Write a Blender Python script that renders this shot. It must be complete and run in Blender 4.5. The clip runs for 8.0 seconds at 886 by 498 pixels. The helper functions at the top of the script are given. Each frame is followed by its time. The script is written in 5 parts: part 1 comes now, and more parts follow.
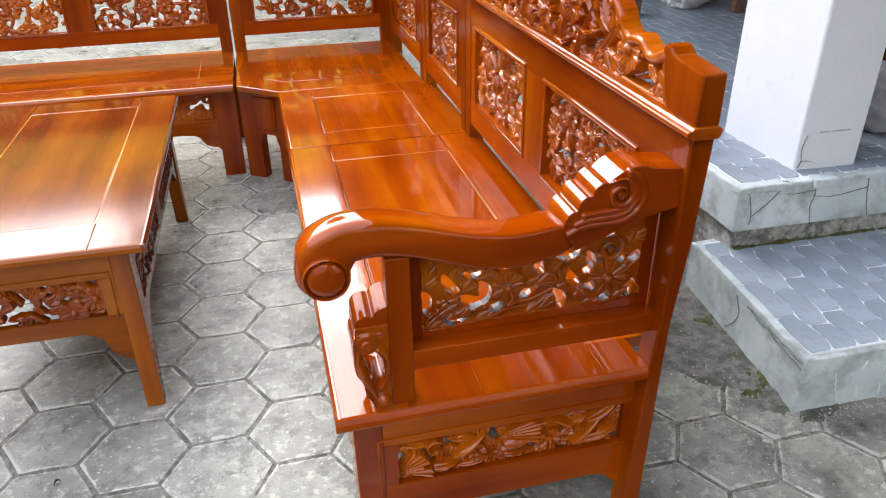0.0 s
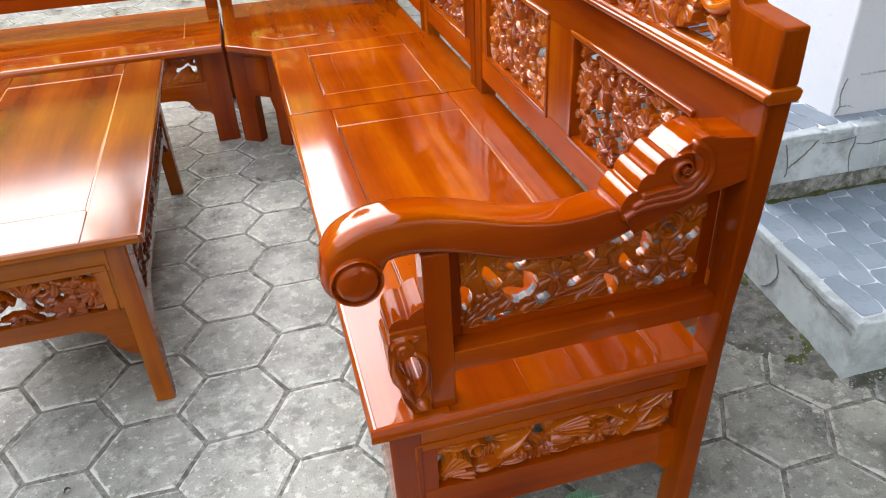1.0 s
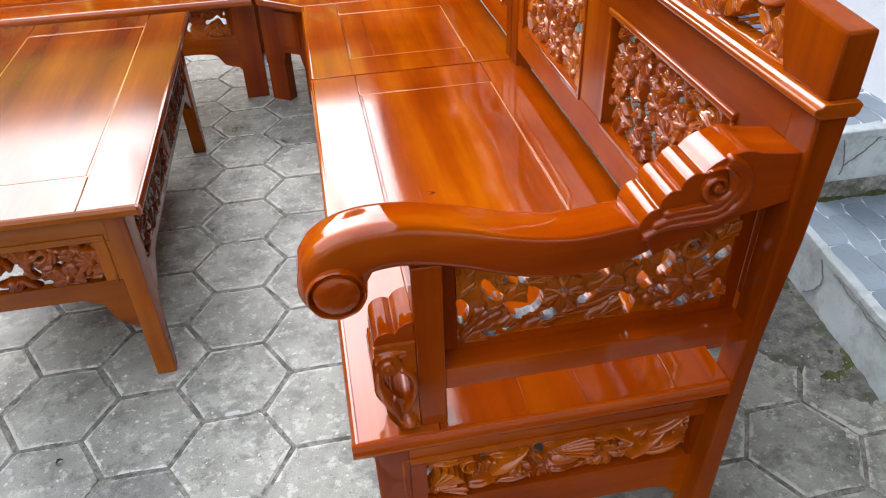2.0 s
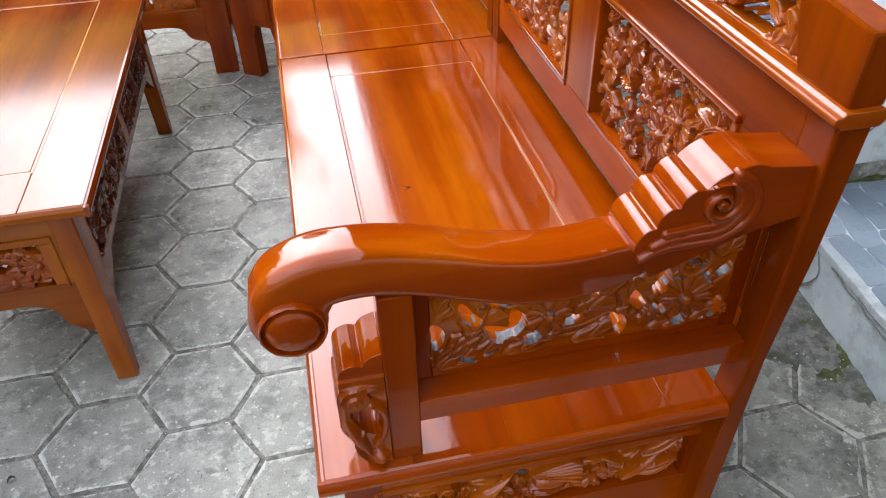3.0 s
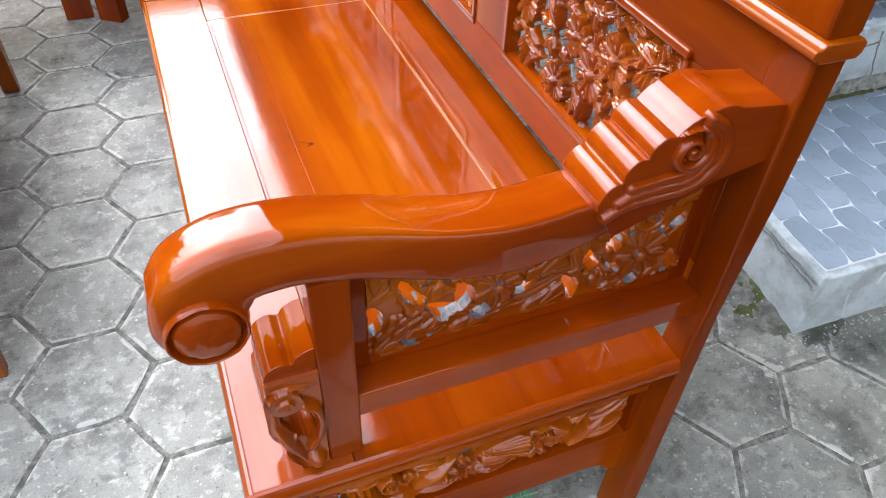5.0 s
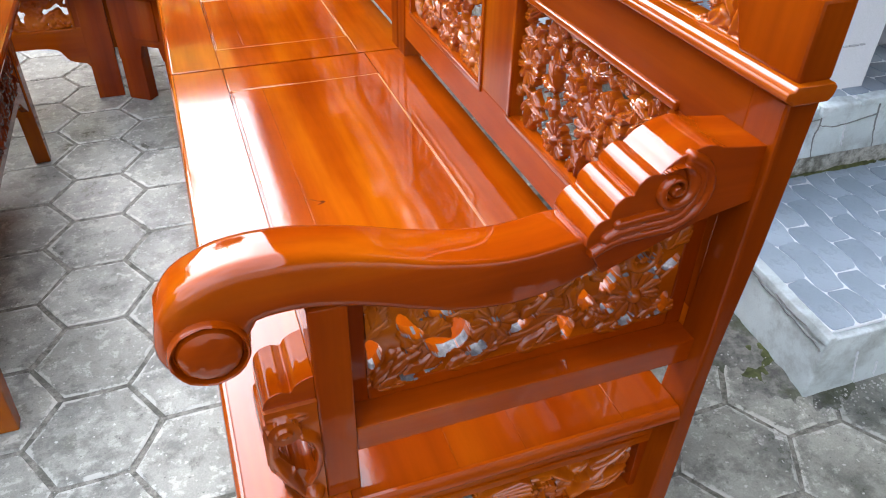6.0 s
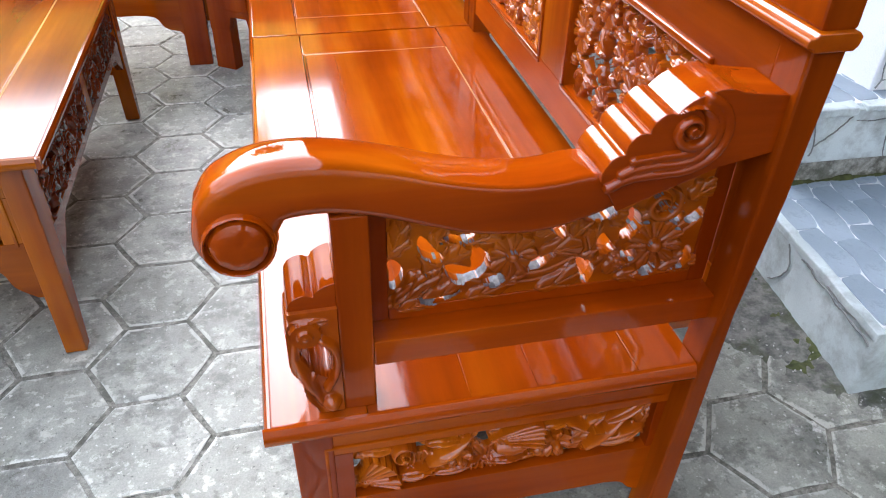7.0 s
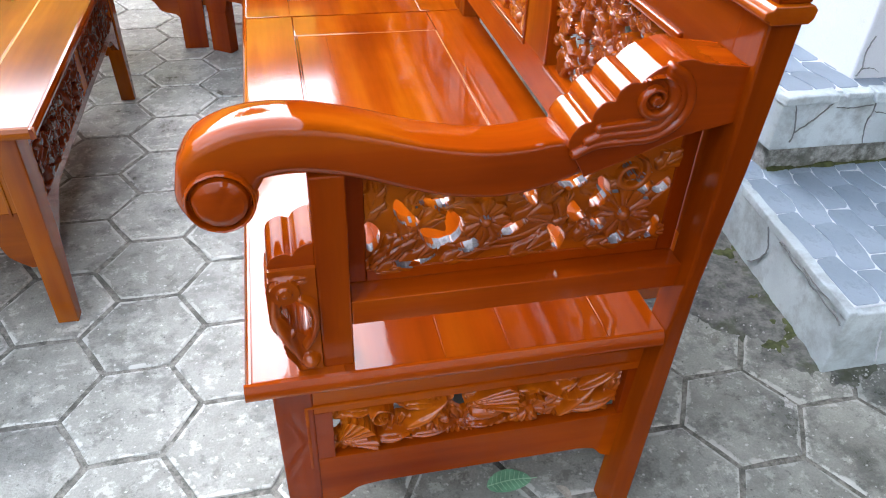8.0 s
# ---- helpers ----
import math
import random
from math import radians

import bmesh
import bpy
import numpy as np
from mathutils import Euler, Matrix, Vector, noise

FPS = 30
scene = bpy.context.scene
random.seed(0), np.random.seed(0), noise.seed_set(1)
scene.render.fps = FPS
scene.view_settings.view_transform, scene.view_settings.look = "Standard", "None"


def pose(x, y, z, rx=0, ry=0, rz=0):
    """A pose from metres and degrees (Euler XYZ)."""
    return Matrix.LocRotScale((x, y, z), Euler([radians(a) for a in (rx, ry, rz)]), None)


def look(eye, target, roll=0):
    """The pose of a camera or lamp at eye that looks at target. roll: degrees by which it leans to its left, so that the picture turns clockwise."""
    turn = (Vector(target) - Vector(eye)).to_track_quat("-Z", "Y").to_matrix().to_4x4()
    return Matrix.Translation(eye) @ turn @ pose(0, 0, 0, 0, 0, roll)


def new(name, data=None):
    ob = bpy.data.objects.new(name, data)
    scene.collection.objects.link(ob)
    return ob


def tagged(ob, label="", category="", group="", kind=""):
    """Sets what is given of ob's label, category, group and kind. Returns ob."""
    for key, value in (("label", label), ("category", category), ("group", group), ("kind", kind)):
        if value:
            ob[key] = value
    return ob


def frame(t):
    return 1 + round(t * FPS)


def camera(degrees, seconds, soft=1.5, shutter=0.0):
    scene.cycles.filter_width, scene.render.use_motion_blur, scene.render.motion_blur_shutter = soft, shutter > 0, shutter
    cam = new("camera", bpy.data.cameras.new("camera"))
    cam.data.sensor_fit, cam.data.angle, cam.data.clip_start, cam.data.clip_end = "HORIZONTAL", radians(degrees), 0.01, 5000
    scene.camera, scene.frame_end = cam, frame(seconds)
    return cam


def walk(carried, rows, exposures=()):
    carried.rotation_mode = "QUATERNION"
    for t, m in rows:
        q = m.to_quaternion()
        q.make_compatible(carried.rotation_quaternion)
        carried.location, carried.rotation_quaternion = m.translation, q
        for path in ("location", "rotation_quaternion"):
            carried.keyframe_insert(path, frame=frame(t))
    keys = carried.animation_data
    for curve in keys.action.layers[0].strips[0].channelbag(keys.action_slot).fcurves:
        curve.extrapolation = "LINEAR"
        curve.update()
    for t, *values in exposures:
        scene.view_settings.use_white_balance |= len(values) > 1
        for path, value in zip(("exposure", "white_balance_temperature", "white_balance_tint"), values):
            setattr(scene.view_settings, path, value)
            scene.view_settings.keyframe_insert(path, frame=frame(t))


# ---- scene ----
cam = camera(61.8, 8.0, 1.1)
PATH = [
    (0, (-0.04, -0.964, 1.28), (0.367, 0.742, 0.318), -0.9),
    (0.5, (-0.071, -0.864, 1.272), (0.356, 0.801, 0.25), -3.6),
    (1, (-0.069, -0.797, 1.272), (0.333, 0.831, 0.183), -3.1),
    (2.5, (0.059, -0.631, 1.272), (0.295, 0.937, 0.052), -2.0),
    (3, (0.062, -0.566, 1.262), (0.361, 0.957, 0.0), -1.7),
    (3.5, (0.047, -0.488, 1.246), (0.479, 0.939, -0.088), -0.2),
    (4, (0.043, -0.454, 1.228), (0.573, 0.912, -0.133), 1.1),
    (4.5, (0.039, -0.44, 1.211), (0.594, 0.899, -0.167), 2.0),
    (5.8, (0.034, -0.488, 1.191), (0.623, 0.941, -0.078), 1.8),
    (6, (0.037, -0.508, 1.185), (0.605, 0.989, -0.012), 1.4),
    (6.5, (0.058, -0.553, 1.167), (0.557, 1.006, 0.019), 0.8),
    (7, (0.071, -0.609, 1.145), (0.445, 0.952, -0.049), 1.5),
    (7.5, (0.083, -0.648, 1.138), (0.462, 0.905, -0.064), 2.9),
    (8, (0.087, -0.665, 1.138), (0.465, 0.885, -0.068), 2.4),
]
walk(cam, [(t, look(eye, target, roll)) for t, eye, target, roll in PATH], [(0.0, 1.90, 6900, 12), (1.0, 1.86, 6900, 12), (2.5, 1.66, 6650, 12), (3.0, 1.64, 6600, 12), (3.5, 1.79, 6500, 12), (4.2, 1.94, 6450, 12), (6.0, 2.05, 6450, 12), (8.0, 2.09, 6300, 12)])

# ---------------------------------------------------------------- light
world = bpy.data.worlds.new("sky")
scene.world = world
world.use_nodes = True
wn = world.node_tree.nodes
sky = wn.new("ShaderNodeTexSky")
sky.sky_type = "NISHITA"
sky.sun_disc = False
sky.sun_elevation = radians(35)
sky.sun_rotation = radians(345)
sky.air_density, sky.dust_density, sky.ozone_density = 1.1, 7.0, 2.0
haze = wn.new("ShaderNodeMix")
haze.data_type, haze.blend_type = "RGBA", "MULTIPLY"
haze.inputs[0].default_value, haze.inputs[7].default_value = 1.0, (0.83, 0.95, 1.24, 1)
world.node_tree.links.new(sky.outputs[0], haze.inputs[6])
# an even layer of white cloud over most of the blue
overcast = wn.new("ShaderNodeMix")
overcast.data_type = "RGBA"
overcast.inputs[0].default_value, overcast.inputs[7].default_value = 0.42, (12.0, 12.9, 14.4, 1)
world.node_tree.links.new(haze.outputs[2], overcast.inputs[6])
cloud = wn.new("ShaderNodeTexNoise")
cloud.inputs["Scale"].default_value, cloud.inputs["Detail"].default_value, cloud.inputs["Roughness"].default_value = 3.2, 6.0, 0.55
where = wn.new("ShaderNodeTexCoord")
world.node_tree.links.new(where.outputs["Generated"], cloud.inputs["Vector"])
cover = wn.new("ShaderNodeMapRange")
for socket, v in zip(cover.inputs[1:5], (0.36, 0.64, 0.62, 1.38)):
    socket.default_value = v
world.node_tree.links.new(cloud.outputs[0], cover.inputs[0])
bright = wn.new("ShaderNodeVectorMath")
bright.operation = "SCALE"
world.node_tree.links.new(overcast.outputs[2], bright.inputs[0])
world.node_tree.links.new(cover.outputs[0], bright.inputs["Scale"])
world.node_tree.links.new(bright.outputs[0], wn["Background"].inputs[0])
wn["Background"].inputs[1].default_value = 0.121
# the pale low light from the open side of the yard
sun = new("sun", bpy.data.lights.new("sun", "SUN"))
sun.data.energy, sun.data.angle, sun.data.color = 0.5, radians(60), (1.0, 0.96, 0.9)
sun.matrix_world = look((-1.76, 6.58, 4.77), (0, 0, 0))


# ---------------------------------------------------------------- materials
def mat(name):
    m = bpy.data.materials.new(name)
    m.use_nodes = True
    nt = m.node_tree
    return m, nt, nt.nodes["Principled BSDF"]


def node(nt, kind, **inputs):
    n = nt.nodes.new(kind)
    for k, v in inputs.items():
        n.inputs[k.replace("_", " ")].default_value = v
    return n


def ramp(nt, fac, stops):
    r = nt.nodes.new("ShaderNodeValToRGB")
    while len(r.color_ramp.elements) < len(stops):
        r.color_ramp.elements.new(0.5)
    for e, (p, c) in zip(r.color_ramp.elements, stops):
        e.position, e.color = p, (*c, 1)
    nt.links.new(fac, r.inputs[0])
    return r.outputs[0]


def mixed(nt, fac, a, b, kind="MIX"):
    m = nt.nodes.new("ShaderNodeMix")
    m.data_type, m.blend_type = "RGBA", kind
    for sock, v in ((m.inputs[0], fac), (m.inputs[6], a), (m.inputs[7], b)):
        if isinstance(v, (int, float)):
            sock.default_value = v
        elif isinstance(v, tuple):
            sock.default_value = (*v, 1)
        else:
            nt.links.new(v, sock)
    return m.outputs[2]


def noise_at(nt, scale, detail=4.0, rough=0.55, stretch=(1, 1, 1), kind="Object"):
    co = nt.nodes.new("ShaderNodeNewGeometry" if kind == "Position" else "ShaderNodeTexCoord")
    mp = nt.nodes.new("ShaderNodeMapping")
    mp.inputs["Scale"].default_value = stretch
    nt.links.new(co.outputs[kind], mp.inputs[0])
    n = node(nt, "ShaderNodeTexNoise", Scale=scale, Detail=detail, Roughness=rough)
    nt.links.new(mp.outputs[0], n.inputs["Vector"])
    return n.outputs[0]


def bump(nt, p, height, strength, distance, coat=False):
    b = node(nt, "ShaderNodeBump", Strength=strength, Distance=distance)
    nt.links.new(height, b.inputs["Height"])
    nt.links.new(b.outputs[0], p.inputs["Normal"])
    if coat:
        nt.links.new(b.outputs[0], p.inputs["Coat Normal"])


def wood(name, axis, dark=(0.25, 0.030, 0.0008), mid=(0.37, 0.054, 0.0008), light=(0.57, 0.135, 0.0018), gloss=0.03, coat=1.0, ior=1.5):
    """Stained teak under a thick glossy varnish, its grain along one axis."""
    m, nt, p = mat(name)
    along = [1.0, 1.0, 1.0]
    along["xyz".index(axis)] = 0.07
    fine = noise_at(nt, 90, 5, 0.6, along)
    wide = noise_at(nt, 9, 3, 0.5, along)
    blotch = noise_at(nt, 2.6, 3, 0.5)
    base = ramp(nt, wide, [(0.27, dark), (0.5, mid), (0.75, light)])
    grain = ramp(nt, fine, [(0.3, (0.55, 0.5, 0.45)), (0.62, (1, 1, 1))])
    col = mixed(nt, 0.25, base, grain, "MULTIPLY")
    tone = ramp(nt, blotch, [(0.32, (0.72, 0.60, 0.5)), (0.64, (1.12, 1.16, 1.12))])
    col = mixed(nt, 0.9, col, tone, "MULTIPLY")
    streak = noise_at(nt, 5.0, 4, 0.6, [0.25 if v < 1 else 1.0 for v in along])
    col = mixed(nt, ramp(nt, streak, [(0.66, (0, 0, 0)), (0.76, (0.6, 0.6, 0.6))]), col, (0.11, 0.016, 0.002))
    info = nt.nodes.new("ShaderNodeObjectInfo")
    col = mixed(nt, 0.6, col, ramp(nt, info.outputs["Random"], [(0, (0.9, 0.86, 0.85)), (1, (1.05, 1.06, 1.05))]), "MULTIPLY")
    nt.links.new(col, p.inputs["Base Color"])
    p.inputs["Roughness"].default_value = 0.5
    p.inputs["Specular IOR Level"].default_value = 0.0
    p.inputs["Coat Weight"].default_value = coat
    p.inputs["Coat Roughness"].default_value = gloss
    p.inputs["Coat IOR"].default_value = ior
    ripple = mixed(nt, 0.3, noise_at(nt, 22, 2, 0.5, along), noise_at(nt, 75, 3, 0.5))
    bump(nt, p, ripple, 0.075, 0.004, True)
    return m


WOOD_X, WOOD_Y, WOOD_Z = wood("varnished_wood_x", "x"), wood("varnished_wood_y", "y", (0.25, 0.033, 0.0008), (0.36, 0.060, 0.0008), (0.56, 0.14, 0.0018), gloss=0.08, ior=1.54), wood("varnished_wood_z", "z", (0.19, 0.020, 0.0008), (0.29, 0.038, 0.0008), (0.43, 0.085, 0.0018), gloss=0.05, coat=0.7)
SATIN_Y = wood("satin_varnished_wood_y", "y", (0.16, 0.020, 0.0008), (0.245, 0.038, 0.0008), (0.37, 0.083, 0.0018), gloss=0.2, coat=0.3)
RAIL_Y = wood("light_varnished_rail_wood", "y", (0.36, 0.052, 0.001), (0.46, 0.080, 0.001), (0.60, 0.14, 0.002), gloss=0.2, coat=0.3)
SATIN_Z = wood("satin_varnished_wood_z", "z", (0.18, 0.023, 0.0008), (0.30, 0.050, 0.0008), (0.45, 0.108, 0.0018), gloss=0.15, coat=0.4)
GOLDEN = wood("golden_carved_wood", "z", (0.28, 0.046, 0.002), (0.46, 0.100, 0.004), (0.62, 0.18, 0.010), gloss=0.025, ior=1.6)
TABLE_TOP = wood("darker_varnished_wood", "y", (0.12, 0.016, 0.0015), (0.21, 0.040, 0.002), (0.30, 0.075, 0.003), gloss=0.11, coat=0.7, ior=1.49)
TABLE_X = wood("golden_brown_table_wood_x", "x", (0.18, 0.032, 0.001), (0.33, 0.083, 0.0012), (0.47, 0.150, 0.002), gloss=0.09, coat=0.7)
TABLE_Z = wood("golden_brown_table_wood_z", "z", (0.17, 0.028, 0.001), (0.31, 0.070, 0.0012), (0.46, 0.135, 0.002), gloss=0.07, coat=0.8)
# darker copy of the table wood, the long sides' shade put into its colour
SHADED_TABLE_Y = wood("shaded_table_wood_y", "y", (0.11, 0.014, 0.001), (0.20, 0.033, 0.001), (0.29, 0.065, 0.002), gloss=0.08)
TABLE_CARVED = wood("brown_carved_table_wood", "x", (0.16, 0.022, 0.001), (0.28, 0.050, 0.001), (0.40, 0.095, 0.003), gloss=0.03)
# seat wood darkened for the shade that the armrest throws on the near end
SHADED_END = wood("shaded_end_board", "y", (0.15, 0.015, 0.001), (0.25, 0.036, 0.001), (0.35, 0.070, 0.0015), gloss=0.06, ior=1.42)
APRON_X = wood("apron_varnished_wood_x", "x", (0.23, 0.026, 0.0010), (0.41, 0.070, 0.0010), (0.58, 0.140, 0.002), gloss=0.10, coat=0.5)
SATIN_X = wood("satin_varnished_wood_x", "x", gloss=0.08)
CARVED = wood("carved_varnished_wood", "y", (0.26, 0.036, 0.002), (0.44, 0.085, 0.002), (0.60, 0.15, 0.005), gloss=0.03, ior=1.5)
DULL_CARVED = wood("dull_carved_board", "x", (0.26, 0.042, 0.001), (0.43, 0.088, 0.002), (0.58, 0.15, 0.004), gloss=0.035, coat=1.0, ior=1.5)
INLAY = wood("pale_inlay_wood", "y", (0.5, 0.2, 0.06), (0.62, 0.28, 0.1), (0.7, 0.36, 0.15))
# dark wood, which also paints the shade on the table's long-side carving
DARK_AND_SHADED_WOOD = wood("dark_and_shaded_wood", "z", (0.06, 0.012, 0.005), (0.11, 0.02, 0.006), (0.16, 0.03, 0.008))


def concrete(name, low, high, stain, rough=0.85, scale=1.0, island=False, relief=0.5, spots=0.0):
    m, nt, p = mat(name)
    kind = "Object"
    fine, mid, wide = noise_at(nt, 170 * scale, 6, 0.7, kind=kind), noise_at(nt, 26 * scale, 8, 0.74, kind=kind), noise_at(nt, 7 * scale, 6, 0.68, kind=kind)
    col = ramp(nt, mid, [(0.40, low), (0.60, high)])
    col = mixed(nt, 0.55, col, ramp(nt, fine, [(0.3, (0.6, 0.6, 0.6)), (0.7, (1.25, 1.25, 1.25))]), "MULTIPLY")
    col = mixed(nt, ramp(nt, wide, [(0.52, (0, 0, 0)), (0.585, (0.62, 0.62, 0.62))]), col, stain)
    info = nt.nodes.new("ShaderNodeObjectInfo")
    col = mixed(nt, 0.8, col, ramp(nt, info.outputs["Random"], [(0, (0.78, 0.78, 0.77)), (1, (1.15, 1.15, 1.14))]), "MULTIPLY")
    if spots:
        dots = ramp(nt, noise_at(nt, 60, 2, 0.4), [(0.68, (0, 0, 0)), (0.78, (spots, spots, spots))])
        col = mixed(nt, dots, col, (0.62, 0.62, 0.6))
    nt.links.new(col, p.inputs["Base Color"])
    p.inputs["Roughness"].default_value = rough
    b = mixed(nt, 0.5, fine, mid)
    bump(nt, p, b, relief, 0.004)
    return m


def masked(nt, value, lo, hi, top=1.0):
    return ramp(nt, value, [(lo, (0, 0, 0)), (hi, (top, top, top))])


def paver_stone():
    """Grey-olive pressed concrete with sharp worn flecks, white cement specks and a pale scuffed rim."""
    m, nt, p = mat("worn_olive_grey_concrete")
    wide, mid, fine = noise_at(nt, 6, 9, 0.66, kind="Position"), noise_at(nt, 30, 8, 0.72, kind="Position"), noise_at(nt, 260, 4, 0.7, kind="Position")
    col = ramp(nt, wide, [(0.36, (0.225, 0.223, 0.195)), (0.65, (0.41, 0.407, 0.36))])
    col = mixed(nt, 0.6, col, ramp(nt, fine, [(0.3, (0.62, 0.62, 0.6)), (0.7, (1.2, 1.2, 1.2))]), "MULTIPLY")
    col = mixed(nt, masked(nt, mid, 0.55, 0.59, 0.6), col, (0.54, 0.535, 0.48))
    # damp, lichen-dark patches with ragged edges, drier and paler between
    damp = noise_at(nt, 5.2, 8, 0.72, kind="Position")
    col = mixed(nt, masked(nt, damp, 0.51, 0.58, 0.62), col, (0.095, 0.097, 0.085))
    col = mixed(nt, masked(nt, noise_at(nt, 17, 8, 0.78, kind="Position"), 0.56, 0.60, 0.62), col, (0.125, 0.125, 0.102))
    col = mixed(nt, masked(nt, noise_at(nt, 4.2, 5, 0.7, kind="Position"), 0.60, 0.70, 0.35), col, (0.19, 0.20, 0.135))
    col = mixed(nt, masked(nt, noise_at(nt, 85, 2, 0.4, kind="Position"), 0.69, 0.735, 0.65), col, (0.74, 0.73, 0.70))
    col = mixed(nt, masked(nt, noise_at(nt, 140, 2, 0.4, kind="Position"), 0.70, 0.74, 0.7), col, (0.06, 0.06, 0.05))
    rim = nt.nodes.new("ShaderNodeAttribute")
    rim.attribute_name = "wear"
    edge = mixed(nt, 1.0, rim.outputs["Fac"], ramp(nt, noise_at(nt, 20, 7, 0.72, kind="Position"), [(0.40, (0.25, 0.25, 0.25)), (0.60, (1.15, 1.15, 1.15))]), "MULTIPLY")
    col = mixed(nt, masked(nt, edge, 0.46, 0.68, 0.8), col, (0.57, 0.565, 0.52))
    info = nt.nodes.new("ShaderNodeObjectInfo")
    col = mixed(nt, 0.8, col, ramp(nt, info.outputs["Random"], [(0, (0.82, 0.835, 0.785)), (1, (1.15, 1.165, 1.10))]), "MULTIPLY")
    nt.links.new(col, p.inputs["Base Color"])
    nt.links.new(ramp(nt, damp, [(0.42, (0.46, 0.46, 0.46)), (0.62, (0.27, 0.27, 0.27))]), p.inputs["Roughness"])
    bump(nt, p, mixed(nt, 0.5, fine, mid), 0.7, 0.004)
    return m


def plaster(name, low, high, stain, rough=0.8, relief=0.3, amount=0.35, start=0.58, soft=0.08, size=22):
    """Hand-trowelled plaster: nearly even, with soft clouding, a few stains and fine grit."""
    m, nt, p = mat(name)
    wide, mid, fine = noise_at(nt, 5, 4, 0.5), noise_at(nt, size, 9, 0.72), noise_at(nt, 300, 4, 0.6)
    col = ramp(nt, wide, [(0.3, low), (0.7, high)])
    col = mixed(nt, 0.25, col, ramp(nt, fine, [(0.3, (0.7, 0.7, 0.7)), (0.7, (1.12, 1.12, 1.12))]), "MULTIPLY")
    col = mixed(nt, masked(nt, mid, start, start + soft, amount), col, stain)
    nt.links.new(col, p.inputs["Base Color"])
    p.inputs["Roughness"].default_value = rough
    bump(nt, p, mixed(nt, 0.3, mid, fine), relief, 0.004)
    return m


PAVER = paver_stone()
JOINT = concrete("grey_joint_mortar", (0.13, 0.127, 0.104), (0.31, 0.30, 0.25), (0.055, 0.056, 0.04), scale=2.5, relief=0.9)
PLASTER = plaster("weathered_grey_plaster", (0.48, 0.55, 0.55), (0.75, 0.835, 0.83), (0.26, 0.285, 0.265), relief=0.9, amount=0.72, start=0.47, soft=0.2, size=9)
MOULD = concrete("mossy_old_plaster", (0.20, 0.20, 0.17), (0.58, 0.58, 0.53), (0.06, 0.065, 0.035), relief=1.0)
SLATE = plaster("blue_grey_slate_tile", (0.245, 0.31, 0.365), (0.395, 0.48, 0.545), (0.155, 0.19, 0.225), rough=0.28, relief=0.15, amount=0.45, start=0.52, soft=0.12)
DARK_SLATE = plaster("dark_slate_tile", (0.18, 0.225, 0.265), (0.29, 0.355, 0.41), (0.11, 0.14, 0.165), rough=0.30, relief=0.12, amount=0.3)
GROUT = plaster("pale_grout", (0.74, 0.78, 0.79), (0.86, 0.89, 0.90), (0.45, 0.48, 0.49), amount=0.4)
WHITE = plaster("white_wall_paint", (0.84, 0.87, 0.885), (0.88, 0.905, 0.92), (0.62, 0.64, 0.65), rough=0.65, relief=0.12, amount=0.3, start=0.62, soft=0.05)


# grey colour standing for the glint on the pierced panel's edges
EDGE_GLINT = concrete("grey_edge_glint", (0.10, 0.10, 0.11), (0.26, 0.26, 0.27), (0.08, 0.07, 0.07), rough=0.4, scale=3, relief=0.6)


def plain(name, col, rough=0.5, var=0.2, scale=30, metal=0.0):
    m, nt, p = mat(name)
    n = noise_at(nt, scale, 4, 0.6)
    lo = tuple(c * (1 - var) for c in col)
    hi = tuple(min(1, c * (1 + var)) for c in col)
    nt.links.new(ramp(nt, n, [(0.3, lo), (0.7, hi)]), p.inputs["Base Color"])
    p.inputs["Roughness"].default_value, p.inputs["Metallic"].default_value = rough, metal
    bump(nt, p, n, 0.3, 0.002)
    return m


LEAF = plain("green_leaf", (0.16, 0.36, 0.20), 0.4, 0.35)
LEAF_RIB = plain("pale_green_leaf_rib", (0.34, 0.55, 0.34), 0.45, 0.15)
CRUMB = plain("dark_shrivelled_leaf", (0.05, 0.035, 0.025), 0.7, 0.4)
FOLIAGE = plain("yellow_green_foliage", (0.24, 0.23, 0.02), 0.6, 0.4, 3)
fn = FOLIAGE.node_tree
tr = node(fn, "ShaderNodeBsdfTranslucent", Color=(0.40, 0.38, 0.04, 1))
mx = node(fn, "ShaderNodeMixShader", Fac=0.5)
fn.links.new(fn.nodes["Principled BSDF"].outputs[0], mx.inputs[1])
fn.links.new(tr.outputs[0], mx.inputs[2])
fn.links.new(mx.outputs[0], fn.nodes["Material Output"].inputs[0])
BARK = plain("bark", (0.12, 0.09, 0.06), 0.9, 0.4)
ROOF = plain("roof_underside", (0.045, 0.03, 0.02), 0.7, 0.2, 5)
TERRACOTTA = plain("terracotta_paint", (0.46, 0.22, 0.09), 0.8, 0.15, 2)
OCHRE = plain("ochre_yellow_paint", (0.84, 0.68, 0.06), 0.8, 0.12, 2)
DRY = plain("dry_leaf", (0.42, 0.38, 0.30), 0.7, 0.3)
CRACK = plain("dark_crack", (0.24, 0.25, 0.24), 0.95, 0.3)
PENCIL = plain("pencil_grey", (0.50, 0.52, 0.53), 0.8, 0.2)
BROWN = plain("brown_wood", (0.16, 0.09, 0.055), 0.5, 0.3)
CLOTH = plain("pale_plastic", (0.6, 0.6, 0.6), 0.5, 0.15, 12)
GREY = plain("grey_woven_plastic", (0.32, 0.33, 0.35), 0.45, 0.25, 14)
RED = plain("red_plastic", (0.62, 0.02, 0.05), 0.35, 0.1)
